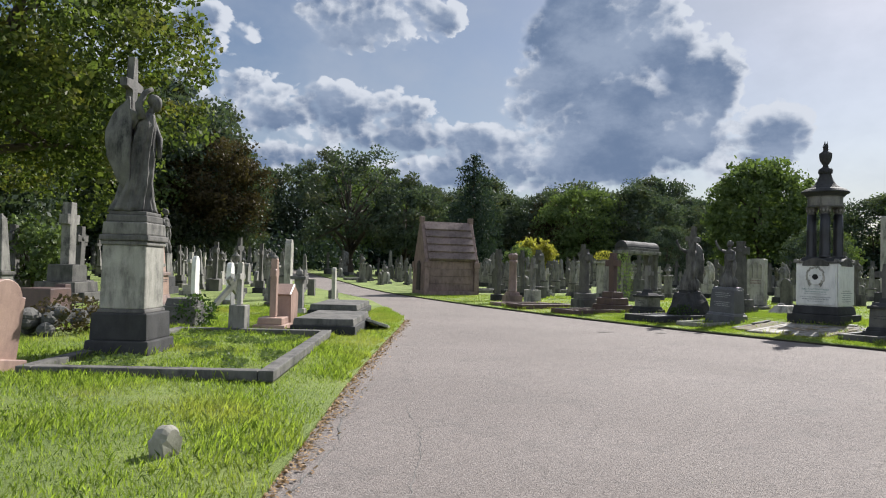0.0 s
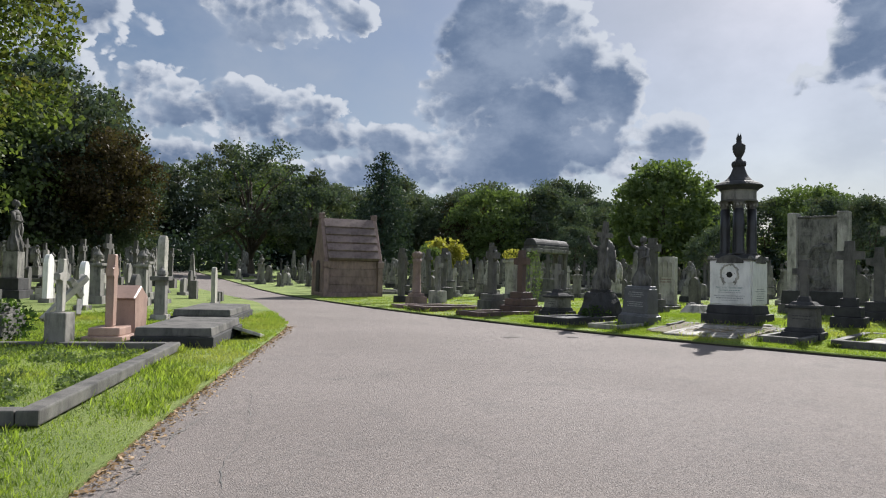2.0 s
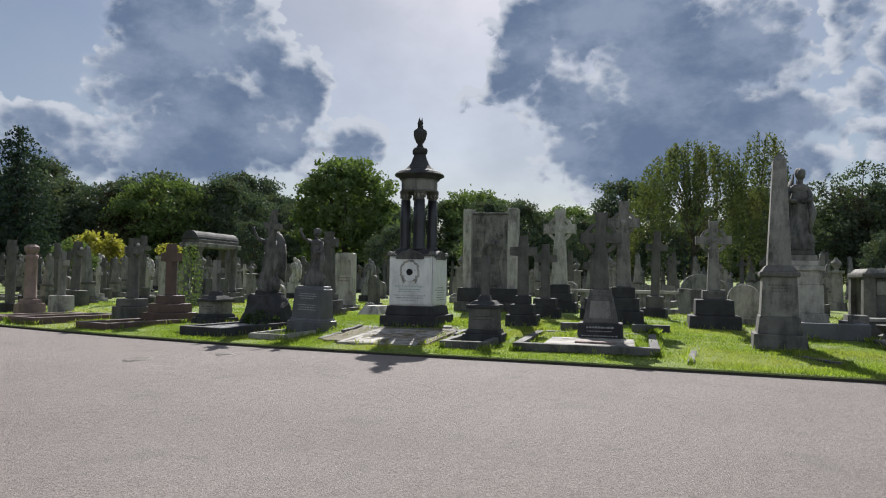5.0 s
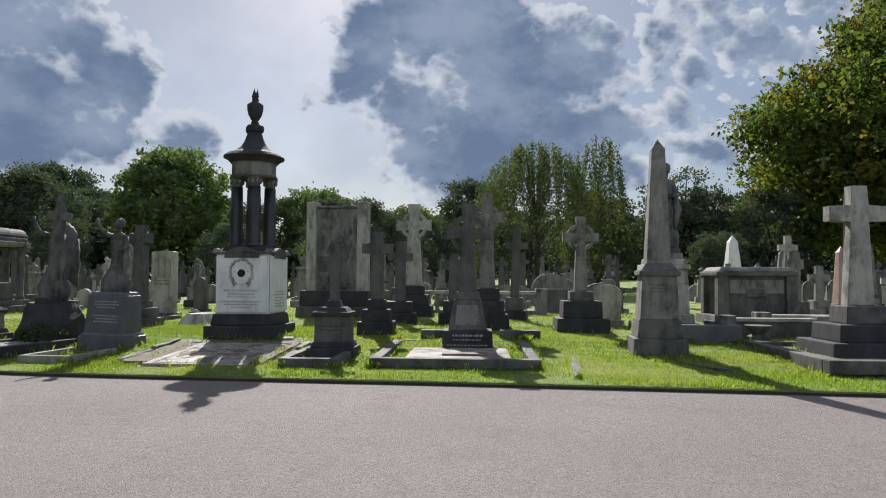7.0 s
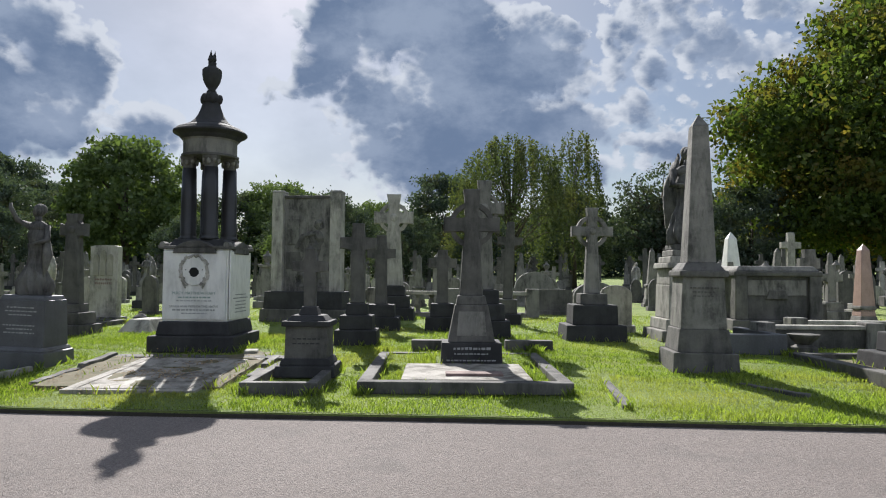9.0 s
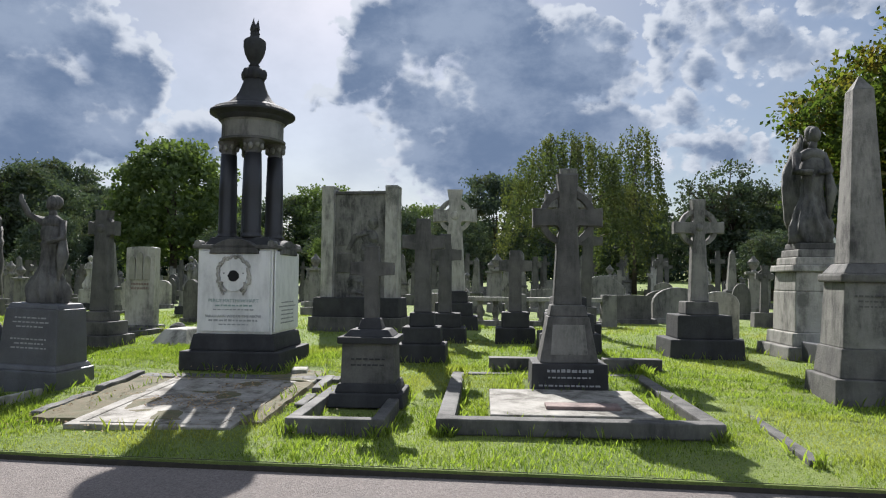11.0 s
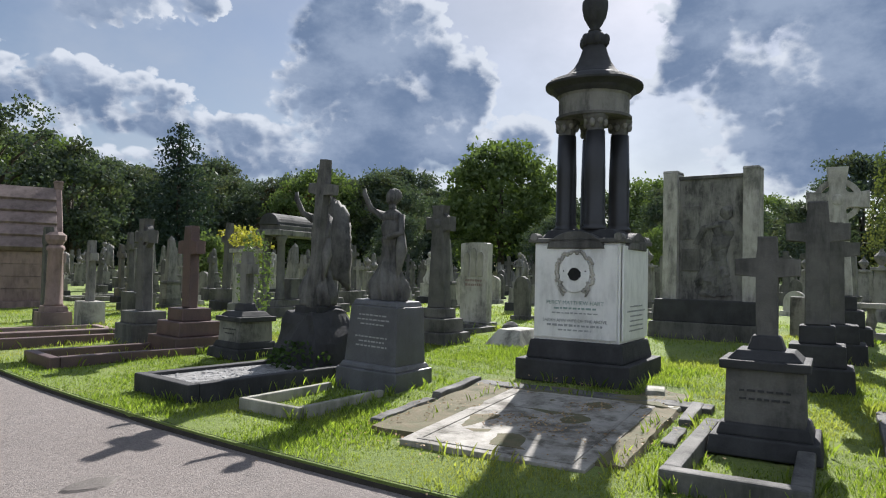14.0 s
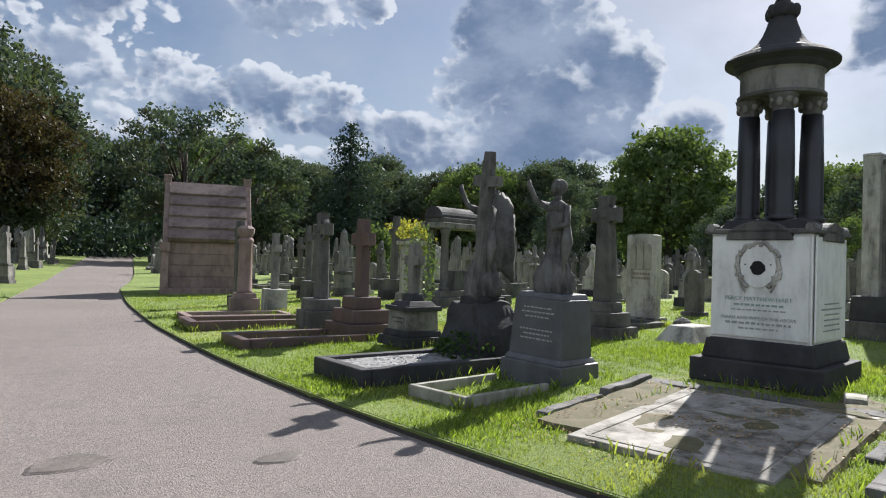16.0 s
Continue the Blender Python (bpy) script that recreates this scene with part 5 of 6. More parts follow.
part("pot", roughen(ball((0, 0, 0.14), (0.16, 0.16, 0.17)), 0.02, 7), M_SOOT, ob)


# barrel-topped canopy tomb
def canopy_tomb():
    ob = thing("canopy_tomb", 20.2, 19.2, 16, "dark barrel-roofed canopy tomb on pillars", "canopy tomb", dz=-0.05)
    part("base", block(3.1, 0.95, 0.3, 0, 0.98, bevel=0.02), M_SOOT, ob)
    part("base", block(2.8, 0.75, 0.16, 0.3, 0.97, bevel=0.02), M_SOOT, ob)
    for sx in (-1, 1):
        for sy in (-1, 1):
            part("pillar", lathe([(0.13, 0.44), (0.13, 0.52), (0.095, 0.56), (0.10, 1.3), (0.09, 1.82), (0.10, 1.84), (0.14, 1.96), (0.14, 2.0)], 14, sx * 1.12, sy * 0.22), M_SOOT, ob, smooth=True)
    part("beam", block(2.75, 0.72, 0.14, 2.0, 1, bevel=0.02), M_GREY, ob)
    part("beam", block(2.6, 0.62, 0.12, 2.14, 1, bevel=0.02), M_SOOT, ob)
    a = [(0.29 * math.cos(math.pi * i / 12), 2.25 + 0.29 * math.sin(math.pi * i / 12)) for i in range(13)]
    roof = part("roof", prism(a, 2.7, 0, 0.02), M_DARK, ob)
    roof.matrix_basis = pose(0, 0, 0, 0, 0, 90)
    part("chest", block(1.5, 0.5, 0.5, 0.46, 0.95, bevel=0.02), M_SOOT, ob)
    bare(20.2, 19.2, 1.5, 0.5, 16)


canopy_tomb()


# mausoleum of red sandstone
def mausoleum():
    ob = thing("mausoleum", 16.24, 28.85, -13, "small red sandstone mausoleum with a steep slab roof", "mausoleum", dz=-0.03)
    L, D, wall_h, ridge = 2.56, 2.3, 1.7, 3.72
    part("plinth", block(L + 0.3, D + 0.3, 0.22, 0, 1, bevel=0.02), M_SAND, ob)
    for k in range(4):
        part("course", block(L - 0.05, D - 0.05, (wall_h - 0.22) / 4 - 0.008, 0.22 + k * (wall_h - 0.22) / 4, 1, bevel=0.012), M_SAND, ob)
    # roof slabs lapped one over the next, both slopes
    rows = 5
    run, lift = D / 2 + 0.06, ridge - 0.12 - wall_h
    ang = math.degrees(math.atan2(lift, run))
    length = math.hypot(run, lift) / rows
    for s in (-1, 1):
        for k in range(rows):
            p = part("roof_slab", block(L - 0.12, length + 0.10, 0.16, 0, 1, 0, 0, 0.012), M_ROOF, ob)
            f = (k + 0.5) / rows
            p.matrix_basis = pose(0, s * run * (1 - f), wall_h + 0.03 + lift * f, -s * (ang - 11), 0, 0)
    part("ridge", block(L - 0.1, 0.2, 0.13, ridge - 0.16, 0.8, bevel=0.02), M_ROOF, ob)
    # gable parapets with finials
    for s in (-1, 1):
        o = [(-D / 2 - 0.1, 0.2), (D / 2 + 0.1, 0.2), (D / 2 + 0.12, wall_h), (0.12, ridge + 0.02), (-0.12, ridge + 0.02), (-D / 2 - 0.12, wall_h)]
        g = part("gable", prism(o, 0.18, 0, 0.02), M_SAND, ob)
        g.matrix_basis = pose(s * (L / 2 + 0.02), 0, 0, 0, 0, 90)
        part("finial", block(0.24, 0.3, 0.2, ridge, 1.0, s * (L / 2 + 0.02), 0, 0.02), M_SAND, ob)
        part("finial", block(0.28, 0.34, 0.07, ridge + 0.2, 0.9, s * (L / 2 + 0.02), 0, 0.02), M_SAND, ob)
        for q in (-1, 1):
            part("kneeler", block(0.3, 0.36, 0.3, wall_h - 0.32, 1.1, s * (L / 2 + 0.02), q * (D / 2 + 0.02), 0.03), M_SAND, ob)
            part("buttress", block(0.26, 0.3, wall_h - 0.5, 0.2, 0.85, s * (L / 2 + 0.02), q * (D / 2 + 0.02), 0.03), M_SAND, ob)
    d = part("door", prism(round_top(0.7, 1.5, 0.3), 0.06, 0, 0.01, 0.22), M_DOOR, ob, "dark timber door")
    d.matrix_basis = pose(-L / 2 - 0.13, 0, 0, 0, 0, 90)
    bare(16.24, 28.85, 1.5, 1.4, -13)


mausoleum()

ob = thing("creeper_pillar", 19.0, 19.9, -85, "pale inscribed pillar topped with yellow creeper", "grave pillar")
part("base", block(0.62, 0.62, 0.3, -0.02, 0.95), M_GREY, ob)
part("pillar", block(0.44, 0.44, 1.25, 0.28, 0.97), M_LIGHT, ob)
part("cap", block(0.6, 0.6, 0.1, 1.53, 1), M_LIGHT, ob)
part("cap", block(0.5, 0.5, 0.08, 1.63, 0.8), M_GREY, ob)

# ---- the other side of the drive ----
R = 61
# great angel in its plot
angel_monument("angel_monument", 0.04, 8.14, R, "great stone angel leaning on a cross on a tall pedestal",
               [(0.86, 0.86, 0.2, M_DARK), (0.76, 0.76, 0.36, M_DARK), (0.65, 0.65, 0.05, M_SOOT), (0.6, 0.6, 0.85, M_LIGHT), (0.63, 0.63, 0.06, M_GREY), (0.67, 0.67, 0.08, M_SOOT), (0.61, 0.61, 0.17, M_GREY), (0.53, 0.56, 0.1, M_SOOT), (0.47, 0.52, 0.05, M_SOOT)], 1.92, 1.9, M_STATUE, True, "cross", 0.03, (-0.02, 0.11, 4.05, 0.115, 0.5, 3.66), True)
kerb_plot("kerbed_grave", 1.15, 8.27, 63.5, 4.95, 2.8, 0.085, "long low stone kerb round a mown grassy plot", M_SOOT, 0.17, None)
ob = thing("marker_stone", -0.08, 2.95, 40, "small rounded marker stone in the grass", "marker stone")
part("stone", roughen(prism(round_top(0.2, 0.24, 0.1), 0.12, 0, 0.03, -0.03), 0.012, 9), M_KERB, ob)
headstone("headstone", -1.45, 6.9, R - 10, 0.55, 1.05, 0.14, M_PINK, "leaning pink granite headstone", "shoulder", lean=8)
cross_grave("latin_cross", -0.85, 20.8, R, "pale cross on a rock base with stone steps", [(1.7, 1.5, 0.32, M_SOOT), (1.3, 1.2, 0.3, M_SOOT), (0.8, 0.75, 0.5, M_ROCK)], M_GREY, 2.95, 0.3, 0.66, 2.45, 0.26)
ob = thing("granite_block", -1.15, 13.2, R, "red granite grave block on a dark base", "memorial block")
part("base", block(1.0, 0.9, 0.22, -0.03, 1), M_DARK, ob)
part("block", block(0.75, 0.65, 0.5, 0.19, 0.95, bevel=0.02), M_RED, ob)
part("post", block(0.22, 0.22, 0.75, 0, 0.95, 0.6, 0), M_RED, ob)
ob = thing("rubble_wall", -0.9, 11.2, R, "broken ivy-grown rubble edging", "rubble")
rnd = random.Random(8)
for k in range(16):
    c = ball((rnd.uniform(-0.8, 0.8), rnd.uniform(-0.25, 0.25), rnd.uniform(0.05, 0.42)), (rnd.uniform(0.12, 0.22), rnd.uniform(0.1, 0.16), rnd.uniform(0.08, 0.14)))
    part("stone", roughen(c, 0.05, 5, 0, k), M_ROCK, ob)
bare(-0.9, 11.2, 0.9, 0.4, R)
ob = thing("grave_stump", 1.25, 12.0, R, "squat rough grave base overgrown with ivy", "grave base")
part("base", roughen(block(0.78, 0.7, 0.45, -0.03, 0.92, bevel=0.03), 0.03, 5, 3), M_ROCK, ob)
part("top", block(0.6, 0.55, 0.14, 0.42, 0.9), M_SOOT, ob)
bare(1.25, 12.0, 0.4, 0.4, R)
cross_grave("latin_cross", 2.02, 10.7, R, "small white cross on a grey tapered block", [(0.34, 0.3, 0.5, M_GREY)], M_LIGHT, 1.28, 0.1, 0.34, 1.02, 0.09)
cross_grave("latin_cross", 2.78, 11.2, R, "pink granite cross on two steps", [(0.72, 0.62, 0.13, M_PINK), (0.56, 0.48, 0.13, M_PINK)], M_PINK, 1.40, 0.13, 0.26, 1.12, 0.12)
ob = thing("headboard", 3.15, 11.75, R, "gabled pink granite head block", "memorial block")
part("block", prism([(-0.3, 0), (0.3, 0), (0.3, 0.62), (0.36, 0.66), (0, 0.86), (-0.36, 0.66), (-0.3, 0.62)], 0.4, 0, 0.02), M_PINK, ob)
for x, y, w, l, h in ((4.15, 11.55, 2.6, 1.25, 0.3), (5.85, 15.75, 2.9, 1.3, 0.32)):
    ob = thing("ledger_tomb", x, y, R, "low flat sooty ledger tomb beside the drive", "grave slab", "ledger tombs", dz=-0.03)
    part("base", block(w, l, h * 0.6, 0, 1, bevel=0.02), M_DARK, ob)
    part("slab", roughen(block(w * 0.97, l * 0.94, h * 0.45, h * 0.6, 0.97, bevel=0.02), 0.012, 6, 4), M_SOOT, ob)
    bare(x, y, w / 2, l / 2, R)
ob = thing("tilted_slab", 5.25, 11.75, R, "pale slab leaning on a ledger tomb", "grave slab")
s = part("slab", block(0.9, 0.5, 0.06, 0, 1), M_LIGHT, ob)
s.matrix_basis = pose(0, 0, 0.06, 16, 8, 0)
ob = thing("urn_pillar", 4.5, 15.3, R, "slim pale pillar with a small urn", "urn pillar")
part("base", block(0.36, 0.36, 0.15, -0.02, 0.95), M_LIGHT, ob)
part("pillar", block(0.24, 0.24, 0.75, 0.13, 0.9), M_GREY, ob)
part("cap", block(0.4, 0.4, 0.09, 0.88, 1), M_SOOT, ob)
part("urn", lathe([(0.06, 0.95), (0.1, 1.02), (0.09, 1.1), (0.03, 1.16), (0.02, 1.2)], 12), M_GREY, ob)
headstone("headstone", 6.2, 22.4, R, 0.42, 2.2, 0.22, M_LIGHT, "tall narrow pointed pale headstone", "gothic", M_GREY)
headstone("headstone", 3.1, 23.2, R, 0.42, 1.5, 0.14, M_WHITE, "pointed white marble headstone", "gothic", M_GREY)
headstone("headstone", 3.5, 19.2, R, 0.34, 1.3, 0.14, M_WHITE, "pointed white marble headstone", "gothic", M_GREY, lean=2)
headstone("headstone", 7.3, 20.5, R, 0.36, 1.25, 0.12, M_LIGHT, "narrow leaning pale headstone", "gothic", M_GREY, lean=-6)
headstone("headstone", 4.6, 18.4, R, 0.5, 1.0, 0.14, M_SOOT, "weathered dark shouldered headstone", "shoulder")
obelisk("obelisk", 1.2, 17.2, R, "pink granite column monument with a carved head", 0.55, (M_SAND, M_PINK, M_PINK), (0.2, 0.4, 0.9, 1.0, 2.3), 0.4)
angel_monument("statue_monument", 2.4, 26.6, R, "robed statue on a dark square plinth", [(1.0, 0.9, 0.3, M_DARK), (0.75, 0.7, 0.4, M_DARK), (0.5, 0.48, 0.9, M_GREY)], 1.6, 1.75, M_SOOT, False, "down", 0.0)
for x, y, h in ((8.35, 23.7, 0.36), (8.75, 24.6, 0.36), (8.1, 25.6, 0.7)):
    ob = thing("stone_post", x, y, R, "short square dark stone post", "stone post", "posts by the drive")
    part("post", block(0.3, 0.28, h, -0.02, 0.95), M_SOOT, ob)
for x, y, r in ((3.0, 16.2, 30), (2.2, 15.0, -20)):
    ob = thing("fallen_cross", x, y, R + r, "fallen pale cross leaning on a plot", "grave cross")
    c = part("cross", prism(cross_outline(1.3, 0.12, 0.5, 0.95, 0.12, 0.12), 0.1), M_LIGHT, ob)
    c.matrix_basis = pose(0, 0, 0.06, 8, 48, 0)


# ---- trees ----
RNG = np.random.default_rng(7)


def leaf_quads(centres, size, droop=0.0):
    k = len(centres)
    u = RNG.normal(size=(k, 3))
    u /= np.linalg.norm(u, axis=1, keepdims=True)
    w = RNG.normal(size=(k, 3))
    w[:, 2] -= droop
    w -= (w * u).sum(1, keepdims=True) * u
    w /= np.linalg.norm(w, axis=1, keepdims=True)
    s = size * RNG.uniform(0.55, 1.35, size=(k, 1))
    a, b = u * s * 0.36, w * s * 0.5
    return np.stack([centres - b, centres + a * 0.9 - b * 0.1, centres + b, centres - a * 0.9 - b * 0.1], axis=1)


def clump_points(n_clump, n_leaf, rx, rz, zc, clump_r, flat_base=0.35, seed=0):
    """Points of a crown made of many uneven clumps, with gaps between them."""
    g = np.random.default_rng(seed)
    d = g.normal(size=(n_clump, 3))
    d /= np.linalg.norm(d, axis=1, keepdims=True)
    d[:, 2] = np.where(d[:, 2] < -flat_base, -flat_base * g.uniform(0.3, 1, n_clump), d[:, 2])
    rad = g.uniform(0.35, 1.0, (n_clump, 1)) ** 0.45
    lump = np.array([1 + 0.28 * noise.noise((v[0] * 2.1 + seed, v[1] * 2.1, v[2] * 2.1)) for v in d])[:, None]
    c = d * rad * lump * np.array([rx, rx, rz]) + np.array([0, 0, zc])
    pick = g.integers(0, n_clump, n_leaf)
    off = g.normal(size=(n_leaf, 3))
    off /= np.linalg.norm(off, axis=1, keepdims=True)
    off *= (g.uniform(0.1, 1, (n_leaf, 1)) ** 0.5) * clump_r * g.uniform(0.6, 1.25, n_clump)[pick][:, None]
    off[:, 2] *= 0.62
    return c[pick] + off, c


def tree(name, x, y, rz, label, h, rx, leaf_mat, n_clump, n_leaf, leaf, trunk_r, clear, clump_r, seed, droop=0.25, group="", bare_limbs=10, core=14):
    ob = thing(name, x, y, rz, label, "tree", group, dz=-0.05)
    rz_ = (h - clear) / 2
    zc = clear + rz_ * 0.95
    pts, cl = clump_points(n_clump, n_leaf, rx, rz_, zc, clump_r, 0.75, seed)
    g = random.Random(seed)
    bm = tube([(0, 0, 0), (0.05, 0.03, clear * 0.5), (0.1 * g.uniform(-1, 1), 0.1, clear), (0.3 * g.uniform(-1, 1), 0.2, zc + rz_ * 0.3)], [trunk_r * 1.35, trunk_r, trunk_r * 0.85, trunk_r * 0.3], 10)
    for k in range(bare_limbs):
        t = cl[g.randrange(len(cl))]
        z0 = clear * 0.75 + g.random() * rz_ * 0.8
        mid = (t[0] * 0.45, t[1] * 0.45, z0 + (t[2] - z0) * 0.6 + 0.2)
        tube([(0, 0, z0), mid, tuple(t)], [trunk_r * 0.42, trunk_r * 0.24, trunk_r * 0.05], 6, bm)
    part("trunk", bm, M_BARK, ob, smooth=True)
    inner = cl * np.array([0.8, 0.8, 0.9]) + np.array([0, 0, 0.08 * h])
    inner = np.repeat(inner, core, axis=0) + RNG.normal(size=(len(cl) * core, 3)) * clump_r * 0.45
    quads("crown", np.concatenate([leaf_quads(pts, leaf, droop), leaf_quads(inner, leaf * 1.5, droop)]), leaf_mat, ob)
    return ob


def weeping(name, x, y, label, h, r, leaf_mat, n_strand, leaf, seed):
    """A tree whose thin twigs hang in long strands."""
    ob = thing(name, x, y, 0, label, "tree", dz=-0.05)
    g = np.random.default_rng(seed)
    pts = []
    bm = tube([(0, 0, 0), (0.1, 0, h * 0.3), (0.0, 0.2, h * 0.55)], [0.17, 0.10, 0.015], 9)
    for k in range(n_strand):
        a, q = g.uniform(0, 2 * math.pi), g.uniform(0.1, 1) ** 0.6
        top = h * (1 - 0.62 * q * q * g.uniform(0.5, 1.15))
        top = min(top, h)
        px, py = r * q * math.cos(a), r * q * math.sin(a)
        ln = g.uniform(0.12, 0.38) * h
        m = int(ln / (leaf * 0.32))
        s = np.linspace(0, 1, m)[:, None]
        strand = np.array([px, py, top]) + s * np.array([0.12 * px, 0.12 * py, -ln]) + g.normal(size=(m, 3)) * leaf * 0.45
        pts.append(strand)
        if k % 6 == 0:
            tube([(0, 0.1, min(h * 0.5, max(h * 0.25, top - h * 0.3))), (px * 0.55, py * 0.55, top - 0.25), (px, py, top - 0.1)], [0.035, 0.02, 0.007], 5, bm)
    part("trunk", bm, M_BARK, ob, smooth=True)
    quads("crown", leaf_quads(np.concatenate(pts), leaf, 1.6), leaf_mat, ob)
    return ob


def fir(name, x, y, label, h, r, seed, leaf=0.5):
    ob = thing(name, x, y, 0, label, "tree", dz=-0.05)
    g = np.random.default_rng(seed)
    part("trunk", tube([(0, 0, 0), (0, 0, h * 0.95)], [0.35, 0.05], 8), M_BARK, ob)
    pts = []
    for k in range(95):
        t = k / 95
        z = h * (0.06 + 0.93 * t)
        rr = r * float(np.interp(t, (0, 0.45, 0.8, 0.93, 1), (1, 0.72, 0.52, 0.36, 0.06))) * g.uniform(0.65, 1.12) + 0.15
        for j in range(int(5 + 8 * (1 - t))):
            a = g.uniform(0, 2 * math.pi)
            m = max(4, int(rr * 5))
            s = g.uniform(0.1, 1, m)[:, None]
            pts.append(np.array([0, 0, z]) + s * np.array([rr * math.cos(a), rr * math.sin(a), -0.35 * rr * 0.6]) + g.normal(size=(m, 3)) * 0.13)
    quads("crown", leaf_quads(np.concatenate(pts), leaf, 0.6), L_FIR, ob)
    return ob


tree("maple_tree", 53.0, 37.5, 0, "round green broadleaf tree beyond the graves", 11.6, 5.0, L_GREEN, 230, 15000, 0.34, 0.35, 1.2, 1.0, 3)
weeping("willow_tree", 51.0, 7.6, "drooping yellow-green willow beyond the graves", 10.4, 4.3, L_WILLOW, 420, 0.17, 11)
weeping("birch_tree", 55.2, 3.7, "tall airy weeping birch", 11.6, 2.4, L_WILLOW, 120, 0.19, 12)
tree("chestnut_tree", 58.0, -19.8, 0, "large chestnut tree with orange-tipped leaves", 19.8, 13.0, L_CHEST, 1300, 120000, 0.36, 0.7, 0.3, 1.7, 5)
tree("thorn_tree", 58.5, -2.4, 0, "dark half-bare thorn tree among the graves", 9.6, 3.6, L_WOOD, 110, 5200, 0.22, 0.25, 1.4, 0.8, 41, bare_limbs=46, core=3)
tree("chestnut_tree", -4.6, 28.5, 0, "large dark chestnut tree overhanging the graves", 21.0, 8.5, L_CHEST_DARK, 620, 90000, 0.23, 0.55, 2.0, 1.2, 6, bare_limbs=26)
tree("plane_tree", 24.0, 63.5, 0, "broad thin-crowned tree showing its branches", 13.6, 5.6, L_WOOD, 170, 11000, 0.29, 0.4, 1.5, 1.0, 9, bare_limbs=40, core=5)
tree("oak_tree", 29.5, 62.0, 0, "broad green tree behind the mausoleum", 10.5, 4.0, L_WOOD, 170, 11000, 0.27, 0.4, 1.0, 0.9, 10)
fir("fir_tree", 41.0, 67.5, "tall dark narrow fir tree", 14.6, 4.4, 2, 0.32)
fir("fir_tree", 42.0, 92.0, "dark fir tree in the wood", 11.5, 4.6, 21)
tree("yellow_tree", 38.0, 50.6, 0, "small yellow-leaved garden tree", 4.1, 2.0, L_YELLOW, 90, 3600, 0.22, 0.1, 1.0, 0.5, 13)
tree("bush", 30.0, 42.0, 0, "bushy green shrub among the graves", 3.3, 1.3, L_GREEN, 60, 2600, 0.18, 0.08, 0.2, 0.45, 14)
tree("bush", -1.9, 24.0, 0, "grey-green bush behind a cross", 2.7, 1.5, L_GREEN, 70, 3000, 0.16, 0.08, 0.1, 0.45, 15)
tree("brown_tree", 11.4, 67, 0, "tall brownish tree overhanging the graves", 13.0, 5.2, L_BROWN, 230, 20000, 0.27, 0.42, 2.8, 1.1, 17)
tree("brown_tree", 60, 74, 0, "rounded brownish tree before the wood", 10.5, 5.2, L_BROWN, 190, 14000, 0.3, 0.35, 1.0, 1.1, 16)

# the wood all round: a few trees, planted again and again
MODELS = [tree("woodland_tree", 20.5, 96.0, 0, "dense dark green woodland tree", 15.0, 6.2, L_WOOD, 230, 15000, 0.34, 0.4, 0.1, 1.25, 30, core=18, group="wood round the cemetery"),
          tree("woodland_tree", 66.0, 71.0, 40, "dense dark green woodland tree", 12.5, 5.2, L_WOOD, 210, 13000, 0.31, 0.4, 0.1, 1.1, 31, core=18, group="wood round the cemetery"),
          tree("woodland_tree", 90.0, 42.0, 80, "mid-green woodland tree in full leaf", 13.0, 6.0, L_GREEN, 210, 13000, 0.33, 0.4, 0.1, 1.15, 32, core=18, group="wood round the cemetery")]
rnd = random.Random(21)
SKYLINE_AZ, SKYLINE_H = (-40, -22, -10, 0, 12, 22, 34, 44, 60, 66, 74, 80, 86, 90, 100, 125), (15, 14, 11, 10, 10, 10.5, 12, 13.5, 13.5, 14, 17, 18, 18.5, 26, 27, 26)
for ring_r, count in ((88, 34), (99, 28), (113, 18)):
    for k in range(count):
        a = -42 + 168 * (k + rnd.uniform(-0.3, 0.3)) / count
        d = ring_r + rnd.uniform(-9, 9)
        if a > 76:
            d *= 0.78
        x, y = 8 + d * math.cos(radians(a)), 5 + d * math.sin(radians(a))
        if abs(x - (edge_left(y) + edge_right(y)) / 2) < 6 and d < 84:
            continue
        want = float(np.interp(a, SKYLINE_AZ, SKYLINE_H)) * rnd.uniform(0.86, 1.1) * d / 98
        src = MODELS[rnd.choice((0, 0, 1, 1, 2))]
        s = want / {0: 15.0, 1: 12.5, 2: 13.0}[MODELS.index(src)]
        c = copy_thing(src, pose(x, y, height(x, y) - 0.1, 0, 0, rnd.uniform(0, 360)))
        c.scale = (max(s, 0.75) * rnd.uniform(0.9, 1.15),) * 2 + (s,)
for x, y, s in ((0.0, 66, 0.95), (-7, 54, 1.1), (-14, 44, 1.2), (-3, 76, 1.15), (4.0, 88, 1.2), (-20, 30, 1.3), (57, 22, 0.5), (60, 14, 0.62), (59, -3, 0.66), (62, 4, 0.55), (68, 30, 0.6), (51, 15, 0.36), (49, -3.5, 0.34), (47, 21, 0.32), (56, -8, 0.5), (46, 28, 0.34), (52, 31, 0.4), (44, 40, 0.36)):
    c = copy_thing(MODELS[0] if x < 12 else rnd.choice(MODELS), pose(x, y, height(x, y) - 0.1, 0, 0, rnd.uniform(0, 360)))
    c.scale = (s, s, s)
